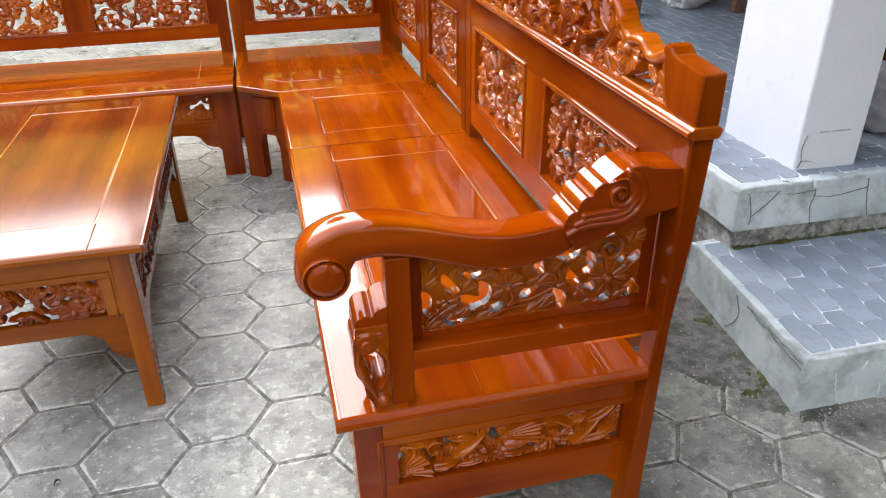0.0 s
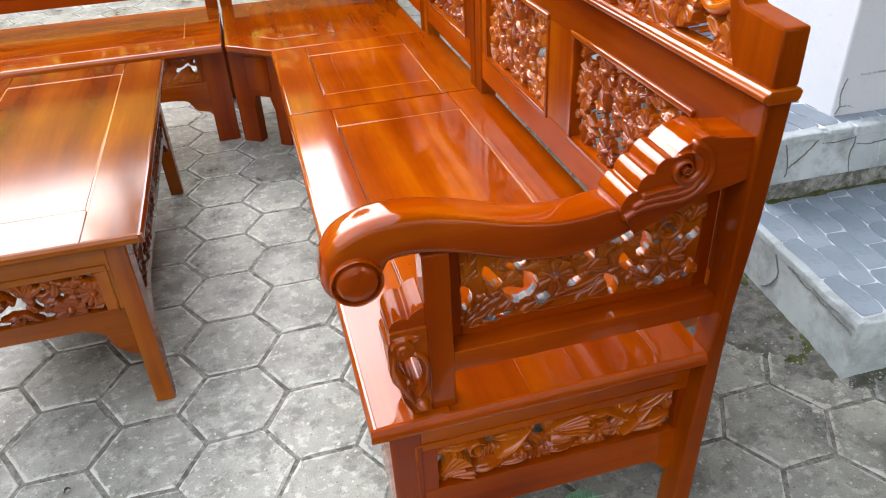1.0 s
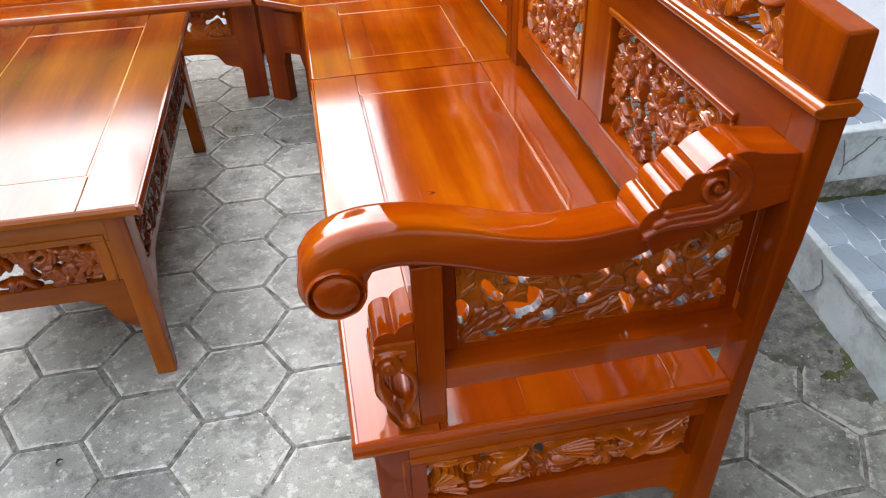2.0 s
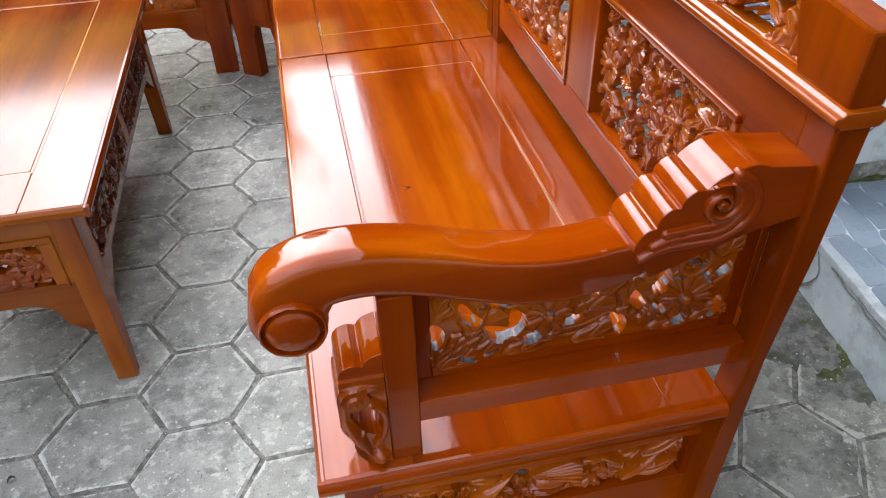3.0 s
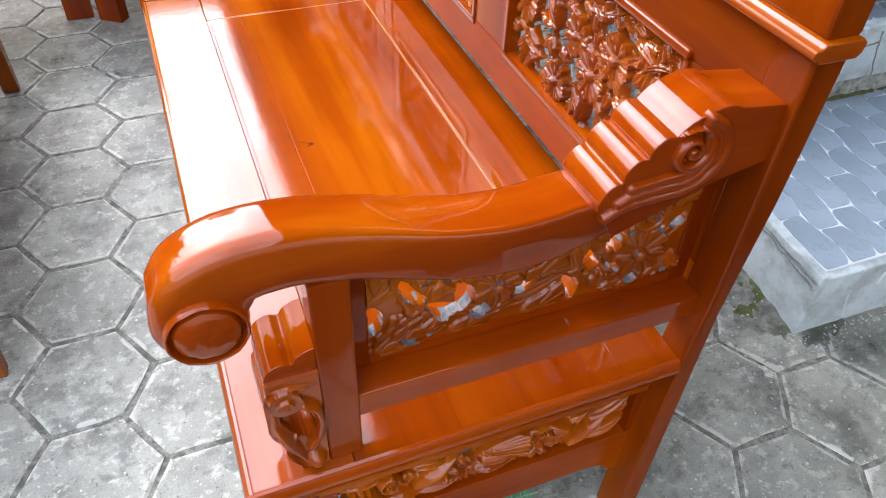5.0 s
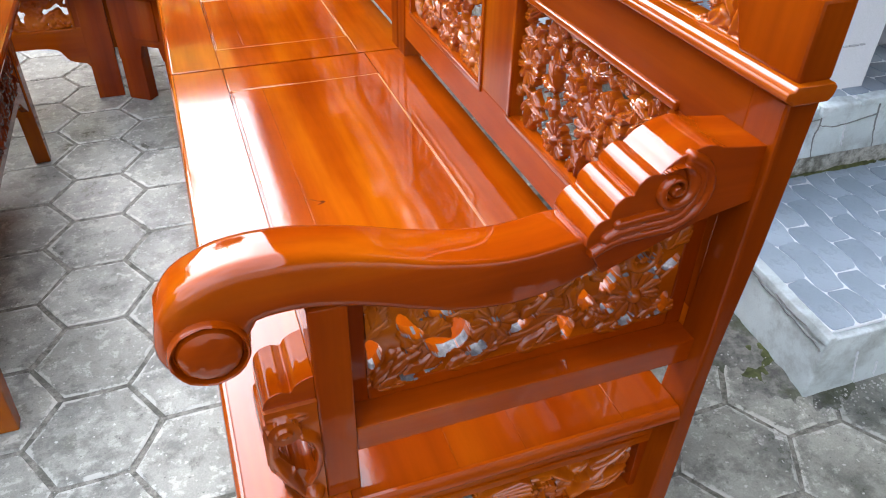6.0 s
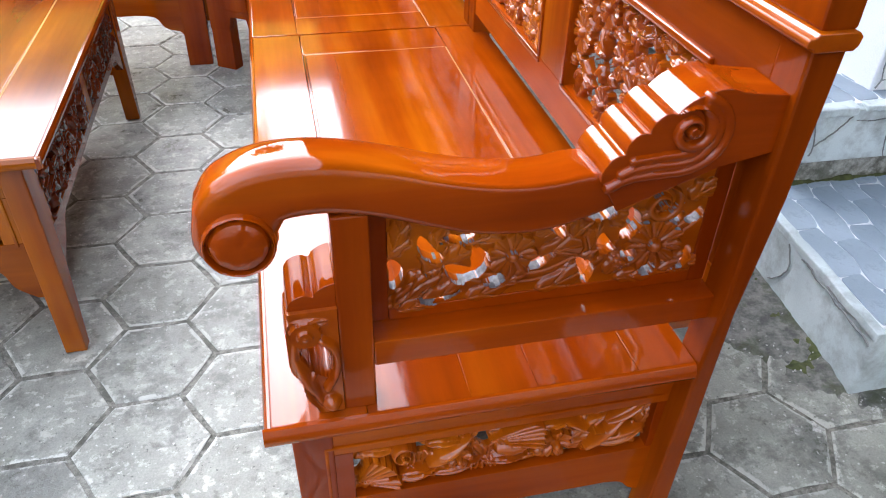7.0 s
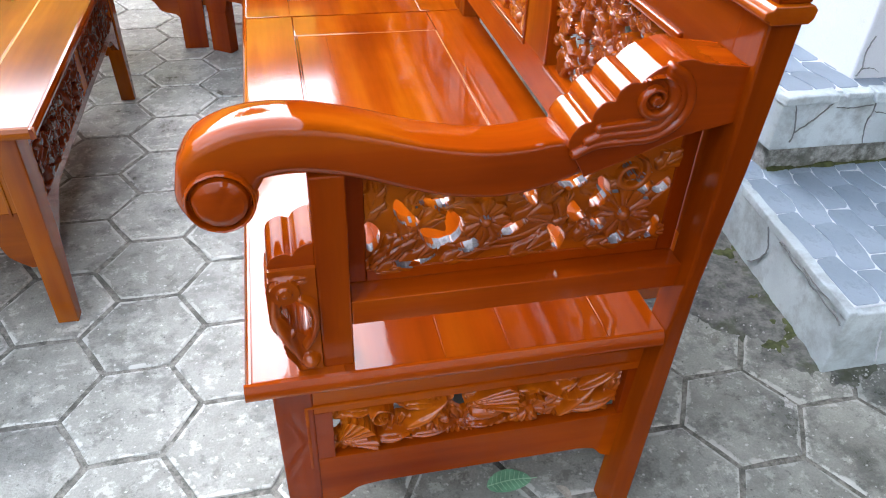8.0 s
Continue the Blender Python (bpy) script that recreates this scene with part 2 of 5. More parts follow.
MOSS = plain("dark_green_moss", (0.075, 0.088, 0.028), 0.95, 0.5, 60)
CHIPS = plain("white_chips", (0.66, 0.65, 0.61), 0.7, 0.3, 40)
GRIT = concrete("pale_cement_grit", (0.30, 0.29, 0.26), (0.60, 0.59, 0.55), (0.2, 0.2, 0.17), scale=3)
DIRT = concrete("dirty_spilt_cement", (0.10, 0.10, 0.088), (0.25, 0.245, 0.215), (0.06, 0.075, 0.03), relief=0.9)
# unseen ground, set near black so the varnished near faces mirror little
DARK_GROUND = plain("dark_ground", (0.022, 0.021, 0.019), 0.95, 0.25, 1.5)
DARK_GROUND.node_tree.nodes["Principled BSDF"].inputs["Specular IOR Level"].default_value = 0.1


# ---------------------------------------------------------------- building helpers
def thing(name, at, label, category, group="", turn=0.0, kind=""):
    ob = new(name)
    ob.empty_display_size = 0.1
    ob.matrix_world = pose(*at, 0, 0, turn)
    return tagged(ob, label, category, group, kind)


def mesh_of(bm, name, smooth=False):
    bmesh.ops.recalc_face_normals(bm, faces=bm.faces[:])
    me = bpy.data.meshes.new(name)
    bm.to_mesh(me)
    bm.free()
    if smooth:
        me.shade_smooth()
        me.set_sharp_from_angle(angle=radians(20))
    return me


def part(name, bm, material, parent, label="", smooth=True):
    ob = new(name, mesh_of(bm, name, smooth))
    ob.data.materials.append(material)
    ob.parent = parent
    return tagged(ob, label)


def solo(name, bm, material, label, category, kind="", smooth=True, group=""):
    ob = new(name, mesh_of(bm, name, smooth))
    ob.data.materials.append(material)
    return tagged(ob, label, category, group, kind)


def softened(bm, width, segs=2, angle=30):
    if width > 0:
        edges = [e for e in bm.edges if len(e.link_faces) == 2 and e.calc_face_angle(0) > radians(angle)]
        bmesh.ops.bevel(bm, geom=edges, offset=width, segments=segs, profile=0.5, affect="EDGES", clamp_overlap=True)
    return bm


def box(x0, x1, y0, y1, z0, z1, bev=0.003, segs=2):
    bm = bmesh.new()
    bmesh.ops.create_cube(bm, size=1, matrix=Matrix.LocRotScale(((x0 + x1) / 2, (y0 + y1) / 2, (z0 + z1) / 2), None, (abs(x1 - x0), abs(y1 - y0), abs(z1 - z0))))
    return softened(bm, bev, segs)


def joined(*bms):
    out = bms[0]
    for b in bms[1:]:
        me = bpy.data.meshes.new("tmp")
        b.to_mesh(me)
        b.free()
        out.from_mesh(me)
        bpy.data.meshes.remove(me)
    return out


def prism(outline, axis, a, b, bev=0.003, segs=2, angle=30):
    """An outline drawn across an axis ('x': (y, z), 'y': (x, z), 'z': (x, y)), carried from a to b along it."""
    bm = bmesh.new()

    def put(u, v, w):
        return {"x": (w, u, v), "y": (u, w, v), "z": (u, v, w)}[axis]

    lo = [bm.verts.new(put(u, v, a)) for u, v in outline]
    hi = [bm.verts.new(put(u, v, b)) for u, v in outline]
    bm.faces.new(lo)
    bm.faces.new(hi[::-1])
    n = len(lo)
    for i in range(n):
        bm.faces.new((lo[i], hi[i], hi[(i + 1) % n], lo[(i + 1) % n]))
    bmesh.ops.recalc_face_normals(bm, faces=bm.faces[:])
    return softened(bm, bev, segs, angle)


def curve_through(pts, steps=6):
    """Catmull-Rom through a few points."""
    out = []
    p = [pts[0], *pts, pts[-1]]
    for i in range(1, len(p) - 2):
        for k in range(steps):
            t = k / steps
            out.append(tuple(0.5 * (2 * b + (c - a) * t + (2 * a - 5 * b + 4 * c - d) * t * t + (3 * b - a - 3 * c + d) * t ** 3)
                             for a, b, c, d in zip(p[i - 1], p[i], p[i + 1], p[i + 2])))
    return out + [tuple(pts[-1])]


# ---------------------------------------------------------------- carving
class Relief:
    """A carved board: motifs raise its face, and where there is none it is cut through."""

    def __init__(self, w, h, res, seed=1):
        self.w, self.h = w, h
        self.nu, self.nv = max(4, round(w / res)), max(4, round(h / res))
        self.u, self.v = np.meshgrid(np.linspace(0, w, self.nu + 1), np.linspace(0, h, self.nv + 1), indexing="ij")
        self.H = np.full(self.u.shape, -0.004)
        self.rng = np.random.RandomState(seed)

    def raise_to(self, inside, height):
        self.H = np.where(inside, np.maximum(self.H, height), self.H)

    def local(self, cx, cy, ang):
        du, dv = self.u - cx, self.v - cy
        c, s = math.cos(ang), math.sin(ang)
        return du * c + dv * s, dv * c - du * s

    def volute(self, cx, cy, r, hand=1, start=0.0, turns=1.8, top=0.011):
        x, y = self.local(cx, cy, start)
        rho, th = np.hypot(x, y) + 1e-6, np.arctan2(y * hand, x)
        b = 0.16
        q = (np.log(r / rho) / b - th) / (2 * np.pi)
        off = np.abs(q - np.round(q))
        inside = (rho < r) & ((off < 0.30) | (rho < 0.18 * r))
        rise = top * (0.35 + 0.65 * np.sqrt(np.clip(1 - (off / 0.30) ** 2, 0, 1)))
        rise = np.where(rho < 0.2 * r, top * 1.15, rise)
        self.raise_to(inside, rise)

    def bloom(self, cx, cy, r, petals=8, spin=0.0, top=0.018, dish=0.35):
        """A flower of rounded, fluted petals set round a button."""
        x, y = self.local(cx, cy, spin)
        rho, th = np.hypot(x, y), np.arctan2(y, x)
        saw = np.abs(((th * petals / (2 * np.pi)) % 1.0) * 2 - 1)
        edge = r * (0.70 + 0.30 * np.sqrt(np.clip(1 - saw ** 2, 0, 1)))
        t = np.clip(rho / r, 0, 1)
        rise = top * (0.42 + dish * t - 0.35 * np.clip(t - 0.75, 0, 1) * 4 * dish) * (0.35 + 0.65 * np.sqrt(np.clip(1 - 0.92 * saw ** 2, 0, 1)))
        rise -= 0.10 * top * np.exp(-(saw / 0.10) ** 2)
        button = rho < 0.24 * r
        rise = np.where(button, top * (0.45 + 0.55 * np.sqrt(np.clip(1 - (rho / (0.24 * r)) ** 2, 0, 1))), rise)
        self.raise_to(rho < edge, np.maximum(rise, 0.001))

    def frond(self, cx, cy, ang, length, width, bend=0.0, top=0.016, flutes=2):
        """A rolled leaf: a bent, swelling body with gouged flutes along it."""
        x, y = self.local(cx, cy, ang)
        t = np.clip(x / length, 0, 1)
        y = y - bend * length * t * t
        wide = width * np.sin(np.pi * np.clip(0.06 + 0.94 * t, 0, 1) ** 0.8) ** 0.7 + 1e-5
        d = y / wide
        inside = (x > 0) & (x < length) & (np.abs(d) < 1)
        body = np.sqrt(np.clip(1 - 0.9 * d * d, 0, 1))
        cut = np.abs(np.sin(np.pi * (d + 1) / 2 * flutes)) ** 0.7
        rise = top * (0.30 + 0.70 * np.sin(np.pi * (0.18 + 0.72 * t))) * body * (0.48 + 0.52 * cut)
        self.raise_to(inside, np.maximum(rise, 0.001))

    def fan(self, cx, cy, ang, spread, r, ribs=6, top=0.016):
        """A shell of ribs spreading from one point."""
        x, y = self.local(cx, cy, ang)
        rho, th = np.hypot(x, y), np.arctan2(y, x)
        q = th / spread * ribs / 2
        saw = np.abs((q % 1.0) * 2 - 1)
        inside = (np.abs(th) < spread) & (rho < r * (0.88 + 0.12 * np.sqrt(np.clip(1 - saw * saw, 0, 1))))
        self.raise_to(inside, top * (0.45 + 0.55 * rho / r) * (0.45 + 0.55 * np.sqrt(np.clip(1 - 0.9 * saw * saw, 0, 1))))

    def posy(self, size, deep, holes):
        """Flowers and rolled leaves over a thicket of small ones, some gaps cut right through."""
        r = self.rng
        self.leafage(size * 0.5, holes, deep * 0.5)
        spots, tries = [], 0
        while tries < 3000:
            tries += 1
            c = (r.uniform(0.3 * size, self.w - 0.3 * size), r.uniform(0.3 * size, self.h - 0.3 * size))
            if all(math.hypot(c[0] - q[0], c[1] - q[1]) > size * 1.28 for q in spots):
                spots.append(c)
        for k, (cx, cy) in enumerate(spots):
            a = r.uniform(0, 6.28)
            if k % 3 == 0:
                self.bloom(cx, cy, size * r.uniform(0.62, 0.80), r.randint(8, 13), a, deep)
                continue
            for j in range(3):
                b = a + j * r.uniform(0.7, 1.2)
                self.frond(cx - 0.55 * size * math.cos(a), cy - 0.55 * size * math.sin(a), b, size * r.uniform(0.9, 1.45), size * r.uniform(0.13, 0.24), r.uniform(-0.6, 0.6), deep * r.uniform(0.6, 1.0), r.randint(2, 5))
        return self

    def groove(self, pts, width, depth):
        """A V-shaped line cut along a curve."""
        line = curve_through(pts, 8)
        best = np.full(self.u.shape, 9.0)
        for (ax, ay), (bx, by) in zip(line, line[1:]):
            dx, dy = bx - ax, by - ay
            t = np.clip(((self.u - ax) * dx + (self.v - ay) * dy) / (dx * dx + dy * dy + 1e-12), 0, 1)
            best = np.minimum(best, np.hypot(self.u - ax - t * dx, self.v - ay - t * dy))
        self.H = self.H - depth * np.clip(1 - best / width, 0, 1)

    def flat_leaf(self, cx, cy, ang, length, width, curl=0.0):
        """A leaf cut low into a flat board: an outline, a rib and a few veins."""
        x, y = self.local(cx, cy, ang)
        t = np.clip(x / length, 0, 1)
        y = y - curl * x * x / length
        wide = width * np.sin(np.pi * t ** 0.75) ** 0.8 * (1 + 0.16 * np.sin(6 * np.pi * t)) + 1e-5
        d = np.abs(y) / wide
        on = (x > 0) & (x < length) & (d < 1.12)
        lift = 0.0050 * np.clip(1 - d, 0, 1) ** 0.45
        rim = 0.0030 * np.clip(1 - np.abs(d - 1) / 0.14, 0, 1)
        vein = 0.0026 * np.clip(1 - np.abs(((x - np.abs(y) * 1.5) / length * 2.6) % 1.0 - 0.5) / 0.12, 0, 1) * (d < 0.85) * (d > 0.12)
        rib = 0.0020 * np.clip(1 - np.abs(y) / (0.10 * width), 0, 1)
        self.H = np.where(on, np.maximum(0.0012, 0.0040 + lift - rim - vein - rib), self.H)

    def stem(self, pts, width, top=0.008):
        line = curve_through(pts, 14)
        best = np.full(self.u.shape, 9.0)
        for a, b in zip(line, line[1:]):
            ax, ay = a
            dx, dy = b[0] - ax, b[1] - ay
            ll = dx * dx + dy * dy + 1e-12
            t = np.clip(((self.u - ax) * dx + (self.v - ay) * dy) / ll, 0, 1)
            best = np.minimum(best, np.hypot(self.u - ax - t * dx, self.v - ay - t * dy))
        d = best / width
        self.raise_to(d < 1, top * (0.4 + 0.6 * np.sqrt(np.clip(1 - d * d, 0, 1))))

    def leafage(self, size, holes=0.2, deep=0.012):
        """Close-set petals and leaves, each with fanned gouge cuts and a notch round it; some are cut right through."""
        r = self.rng
        spots, tries = [], 0
        while tries < 5000:
            tries += 1
            c = (r.uniform(-0.2 * size, self.w + 0.2 * size), r.uniform(-0.2 * size, self.h + 0.2 * size))
            if all(math.hypot(c[0] - q[0], c[1] - q[1]) > size * 0.72 for q in spots):
                spots.append(c)
        near = np.full(self.u.shape, 9.0)
        second = np.full(self.u.shape, 9.0)
        height = np.zeros(self.u.shape)
        through_cut = np.zeros(self.u.shape, bool)
        for cx, cy in spots:
            x, y = self.local(cx, cy, r.uniform(0, 6.28))
            y = y - r.uniform(-0.35, 0.35) * x * x / size
            d = np.hypot(x / 1.9, y)
            fan = np.arctan2(y, x + size * r.uniform(0.8, 1.5))
            cuts = np.abs(np.sin(fan * r.uniform(7.0, 12.0) + r.uniform(0, 3)))
            crown = np.sqrt(np.clip(1 - (d / size) ** 2, 0, 1))
            h = deep * r.uniform(0.45, 1.0) * crown + 0.0034 * cuts + r.uniform(-0.10, 0.16) * x + r.uniform(-0.12, 0.12) * y
            gone = r.rand() < holes
            first = d < near
            second = np.where(first, near, np.minimum(second, d))
            height = np.where(first, h, height)
            through_cut = np.where(first, gone, through_cut)
            near = np.where(first, d, near)
        edge = np.clip((second - near) / (0.16 * size), 0, 1)
        height = np.maximum(0.0015, height * (0.25 + 0.75 * edge ** 0.6))
        self.H = np.where(through_cut & (edge > 0.22), -0.004, height)
        return self

    def mesh(self, name, thick, at, cut=None):
        """at(u, v, h) gives the place of a point of the carved face. cut(u, v) tells what stays of the board."""
        H = self.H.copy()
        if cut is not None:
            H = np.where(cut(self.u, self.v), H, -0.004)
        keep = (H[:-1, :-1] + H[1:, :-1] + H[:-1, 1:] + H[1:, 1:]) > 0
        nv = self.nv + 1
        ids = np.arange(H.size).reshape(H.shape)
        i, j = np.nonzero(keep)
        quads = np.stack([ids[i, j], ids[i + 1, j], ids[i + 1, j + 1], ids[i, j + 1]], 1)
        edges = np.concatenate([quads[:, [k, (k + 1) % 4]] for k in range(4)])
        key = np.sort(edges, 1)
        _, first, count = np.unique(key[:, 0].astype(np.int64) * H.size + key[:, 1], return_index=True, return_counts=True)
        rim = edges[first[count == 1]]
        U, V = self.u.ravel().copy(), self.v.ravel().copy()
        Z = np.maximum(H, 0.0005).ravel()
        inner = np.zeros(U.size, bool)
        inner[rim.ravel()] = True
        lim = (U < 1e-6) | (U > self.w - 1e-6) | (V < 1e-6) | (V > self.h - 1e-6)
        for _ in range(4):
            su, sv, n = np.zeros(U.size), np.zeros(U.size), np.zeros(U.size)
            for a, b in ((0, 1), (1, 0)):
                np.add.at(su, rim[:, a], U[rim[:, b]])
                np.add.at(sv, rim[:, a], V[rim[:, b]])
                np.add.at(n, rim[:, a], 1)
            move = inner & ~lim & (n > 0)
            U[move] += 0.55 * (su[move] / n[move] - U[move])
            V[move] += 0.55 * (sv[move] / n[move] - V[move])
        used = np.unique(quads)
        new_id = np.full(U.size, -1)
        new_id[used] = np.arange(used.size)
        verts = [at(U[k], V[k], Z[k]) for k in used]
        rim_ids = np.unique(rim)
        low = {int(k): len(verts) + n for n, k in enumerate(rim_ids)}
        verts += [at(U[k], V[k], -thick) for k in rim_ids]
        faces = new_id[quads].tolist()
        faces += [[int(new_id[b]), int(new_id[a]), low[int(a)], low[int(b)]] for a, b in rim]
        me = bpy.data.meshes.new(name)
        me.from_pydata(verts, [], faces)
        me.update()
        me.shade_smooth()
        me.set_sharp_from_angle(angle=radians(48))
        return me


def carved(name, relief, thick, at, material, parent, label="", cut=None):
    ob = new(name, relief.mesh(name, thick, at, cut))
    ob.data.materials.append(material)
    ob.parent = parent
    return tagged(ob, label)


# ---------------------------------------------------------------- the ground
PITCH_X, PITCH_Y, HEX0 = 0.197, 0.2295, (-0.264, 0.618)
ground = solo("ground", box(-60, 60, -60, 60, -0.2, -0.012, 0), DARK_GROUND, "unseen ground under and beyond the paving, kept dark to weaken reflections", "ground", "structure", False)
bed = solo("paving_bed", box(-4.2, 5.2, -0.46, 8.2, -0.1, -0.0032, 0), JOINT, "dark sandy joints between hexagonal paving stones", "paving", "structure", False)


def hexagon(r, seed):
    rr = random.Random(seed)
    bm = bmesh.new()
    wear = bm.verts.layers.float.new("wear")
    rings = []
    for k, z, w0 in ((1.0, -0.03, 1.0), (1.0, -0.004, 1.0), (0.985, -0.0012, 1.0), (0.95, 0.0, 0.75), (0.84, 0.0, 0.0)):
        ring = []
        for i in range(12):
            a = radians(60 * (i // 2))
            p = Vector((math.cos(a), math.sin(a), 0))
            if i % 2:
                p = (p + Vector((math.cos(a + radians(60)), math.sin(a + radians(60)), 0))) / 2
            p *= r * k + rr.uniform(-0.0022, 0.0022)
            v = bm.verts.new((p.x, p.y * 0.2295 / 0.2275, z + rr.uniform(-0.0006, 0.0006)))
            v[wear] = w0
            ring.append(v)
        rings.append(ring)
    for a, b in zip(rings, rings[1:]):
        for i in range(12):
            bm.faces.new((a[i], a[(i + 1) % 12], b[(i + 1) % 12], b[i]))
    mid = bm.verts.new((0, 0, 0.0004))
    for i in range(12):
        bm.faces.new((rings[-1][i], rings[-1][(i + 1) % 12], mid))
    return mesh_of(bm, "paver")


HEXES = [hexagon(0.1253, i) for i in range(9)]
for me in HEXES:
    me.materials.append(PAVER)


# ---------------------------------------------------------------- terrace and steps
STEP_Z, SLAB_LOW, SLAB_TOP = 0.168, 0.24, 0.387


def slanted(outline, z0, z1, bev=0.006):
    return prism(outline, "z", z0, z1, bev, 2)


def roughened(bm, cuts, amount, seed, scale=7.0):
    """Uneven hand-laid plaster: the faces are cut finer and pushed in and out."""
    bmesh.ops.subdivide_edges(bm, edges=bm.edges[:], cuts=cuts, use_grid_fill=True)
    for v in bm.verts:
        n = noise.noise_vector(v.co * scale + Vector((seed, 0, 0)))
        n2 = noise.noise_vector(v.co * scale * 4 + Vector((0, seed, 0)))
        v.co += n * amount + n2 * amount * 0.4
    return bm


step_outline = [(1.147, 0.232), (2.9, 0.21), (2.9, 0.86), (1.205, 0.86)]
terrace_outline = [(1.262, 0.748), (6.5, 0.70), (6.5, 9.0), (1.28, 9.0)]
step_1 = solo("step_1", roughened(slanted(step_outline, -0.05, STEP_Z - 0.006, 0.004), 14, 0.003, 3), PLASTER, "low step of cracked grey plaster topped with slate tiles", "step", "structure")
terrace_base = solo("terrace_base", roughened(slanted([(1.283, 0.772), (6.4, 0.73), (6.4, 8.9), (1.30, 8.9)], -0.05, SLAB_LOW + 0.01, 0.004), 14, 0.004, 5), MOULD, "stained mossy plaster base under the terrace slab", "terrace", "structure")
terrace = solo("terrace", roughened(slanted(terrace_outline, SLAB_LOW, SLAB_TOP - 0.006, 0.004), 22, 0.0025, 9), PLASTER, "raised terrace slab of cracked grey plaster", "terrace", "structure")
pillar = solo("pillar", roughened(prism([(1.488, 0.817), (1.70, 0.81), (1.71, 1.185), (1.482, 1.185)], "z", SLAB_TOP - 0.008, 3.19, 0.006), 10, 0.0018, 2), WHITE, "square white painted pillar with chipped corners", "pillar", "structure")
terrace_roof = solo("terrace_roof", prism([(0.57, 2.95), (0.57, 3.01), (6.6, 4.6), (6.6, 4.5)], "y", -4.0, 10.5, 0), ROOF, "timber roof over the terrace with a wide eave", "roof", "structure", False)
# out-of-view house, added so the glossy tabletop mirrors something yellow
reflected_house = thing("house", (-5.4, 11.2, -0.02), "unseen ochre-yellow house added to mirror yellow in the tabletop", "house")
# out-of-view wall, added to dim the sky light on left-facing sides
yard_wall = solo("yard_wall", box(-8.4, -8.1, -9, 10, -0.2, 4.6, 0), MOULD, "unseen wall added to hold back sky light from the left", "wall", "structure", False)
south_wall = solo("south_wall", box(-8.4, 6.7, -7.6, -7.4, -0.2, 5.2, 0), MOULD, "tall weathered wall closing the near end of the yard", "wall", "structure", False)
house_wing = solo("house_wing", box(1.0, 6.5, 9.02, 9.2, -0.2, 4.4, 0), MOULD, "plain weathered wall closing the far end of the terrace", "wall", "structure", False)
house_wall = solo("house_wall", box(6.5, 6.7, -7, 10.5, -0.2, 4.5, 0), TERRACOTTA, "plain terracotta painted house wall behind the terrace", "wall", "structure", False)


# ---------------------------------------------------------------- furniture
XB, BT = 0.590, 0.026  # front of the backrest boards, their thickness
SEAT, UNDER = 0.430, 0.405


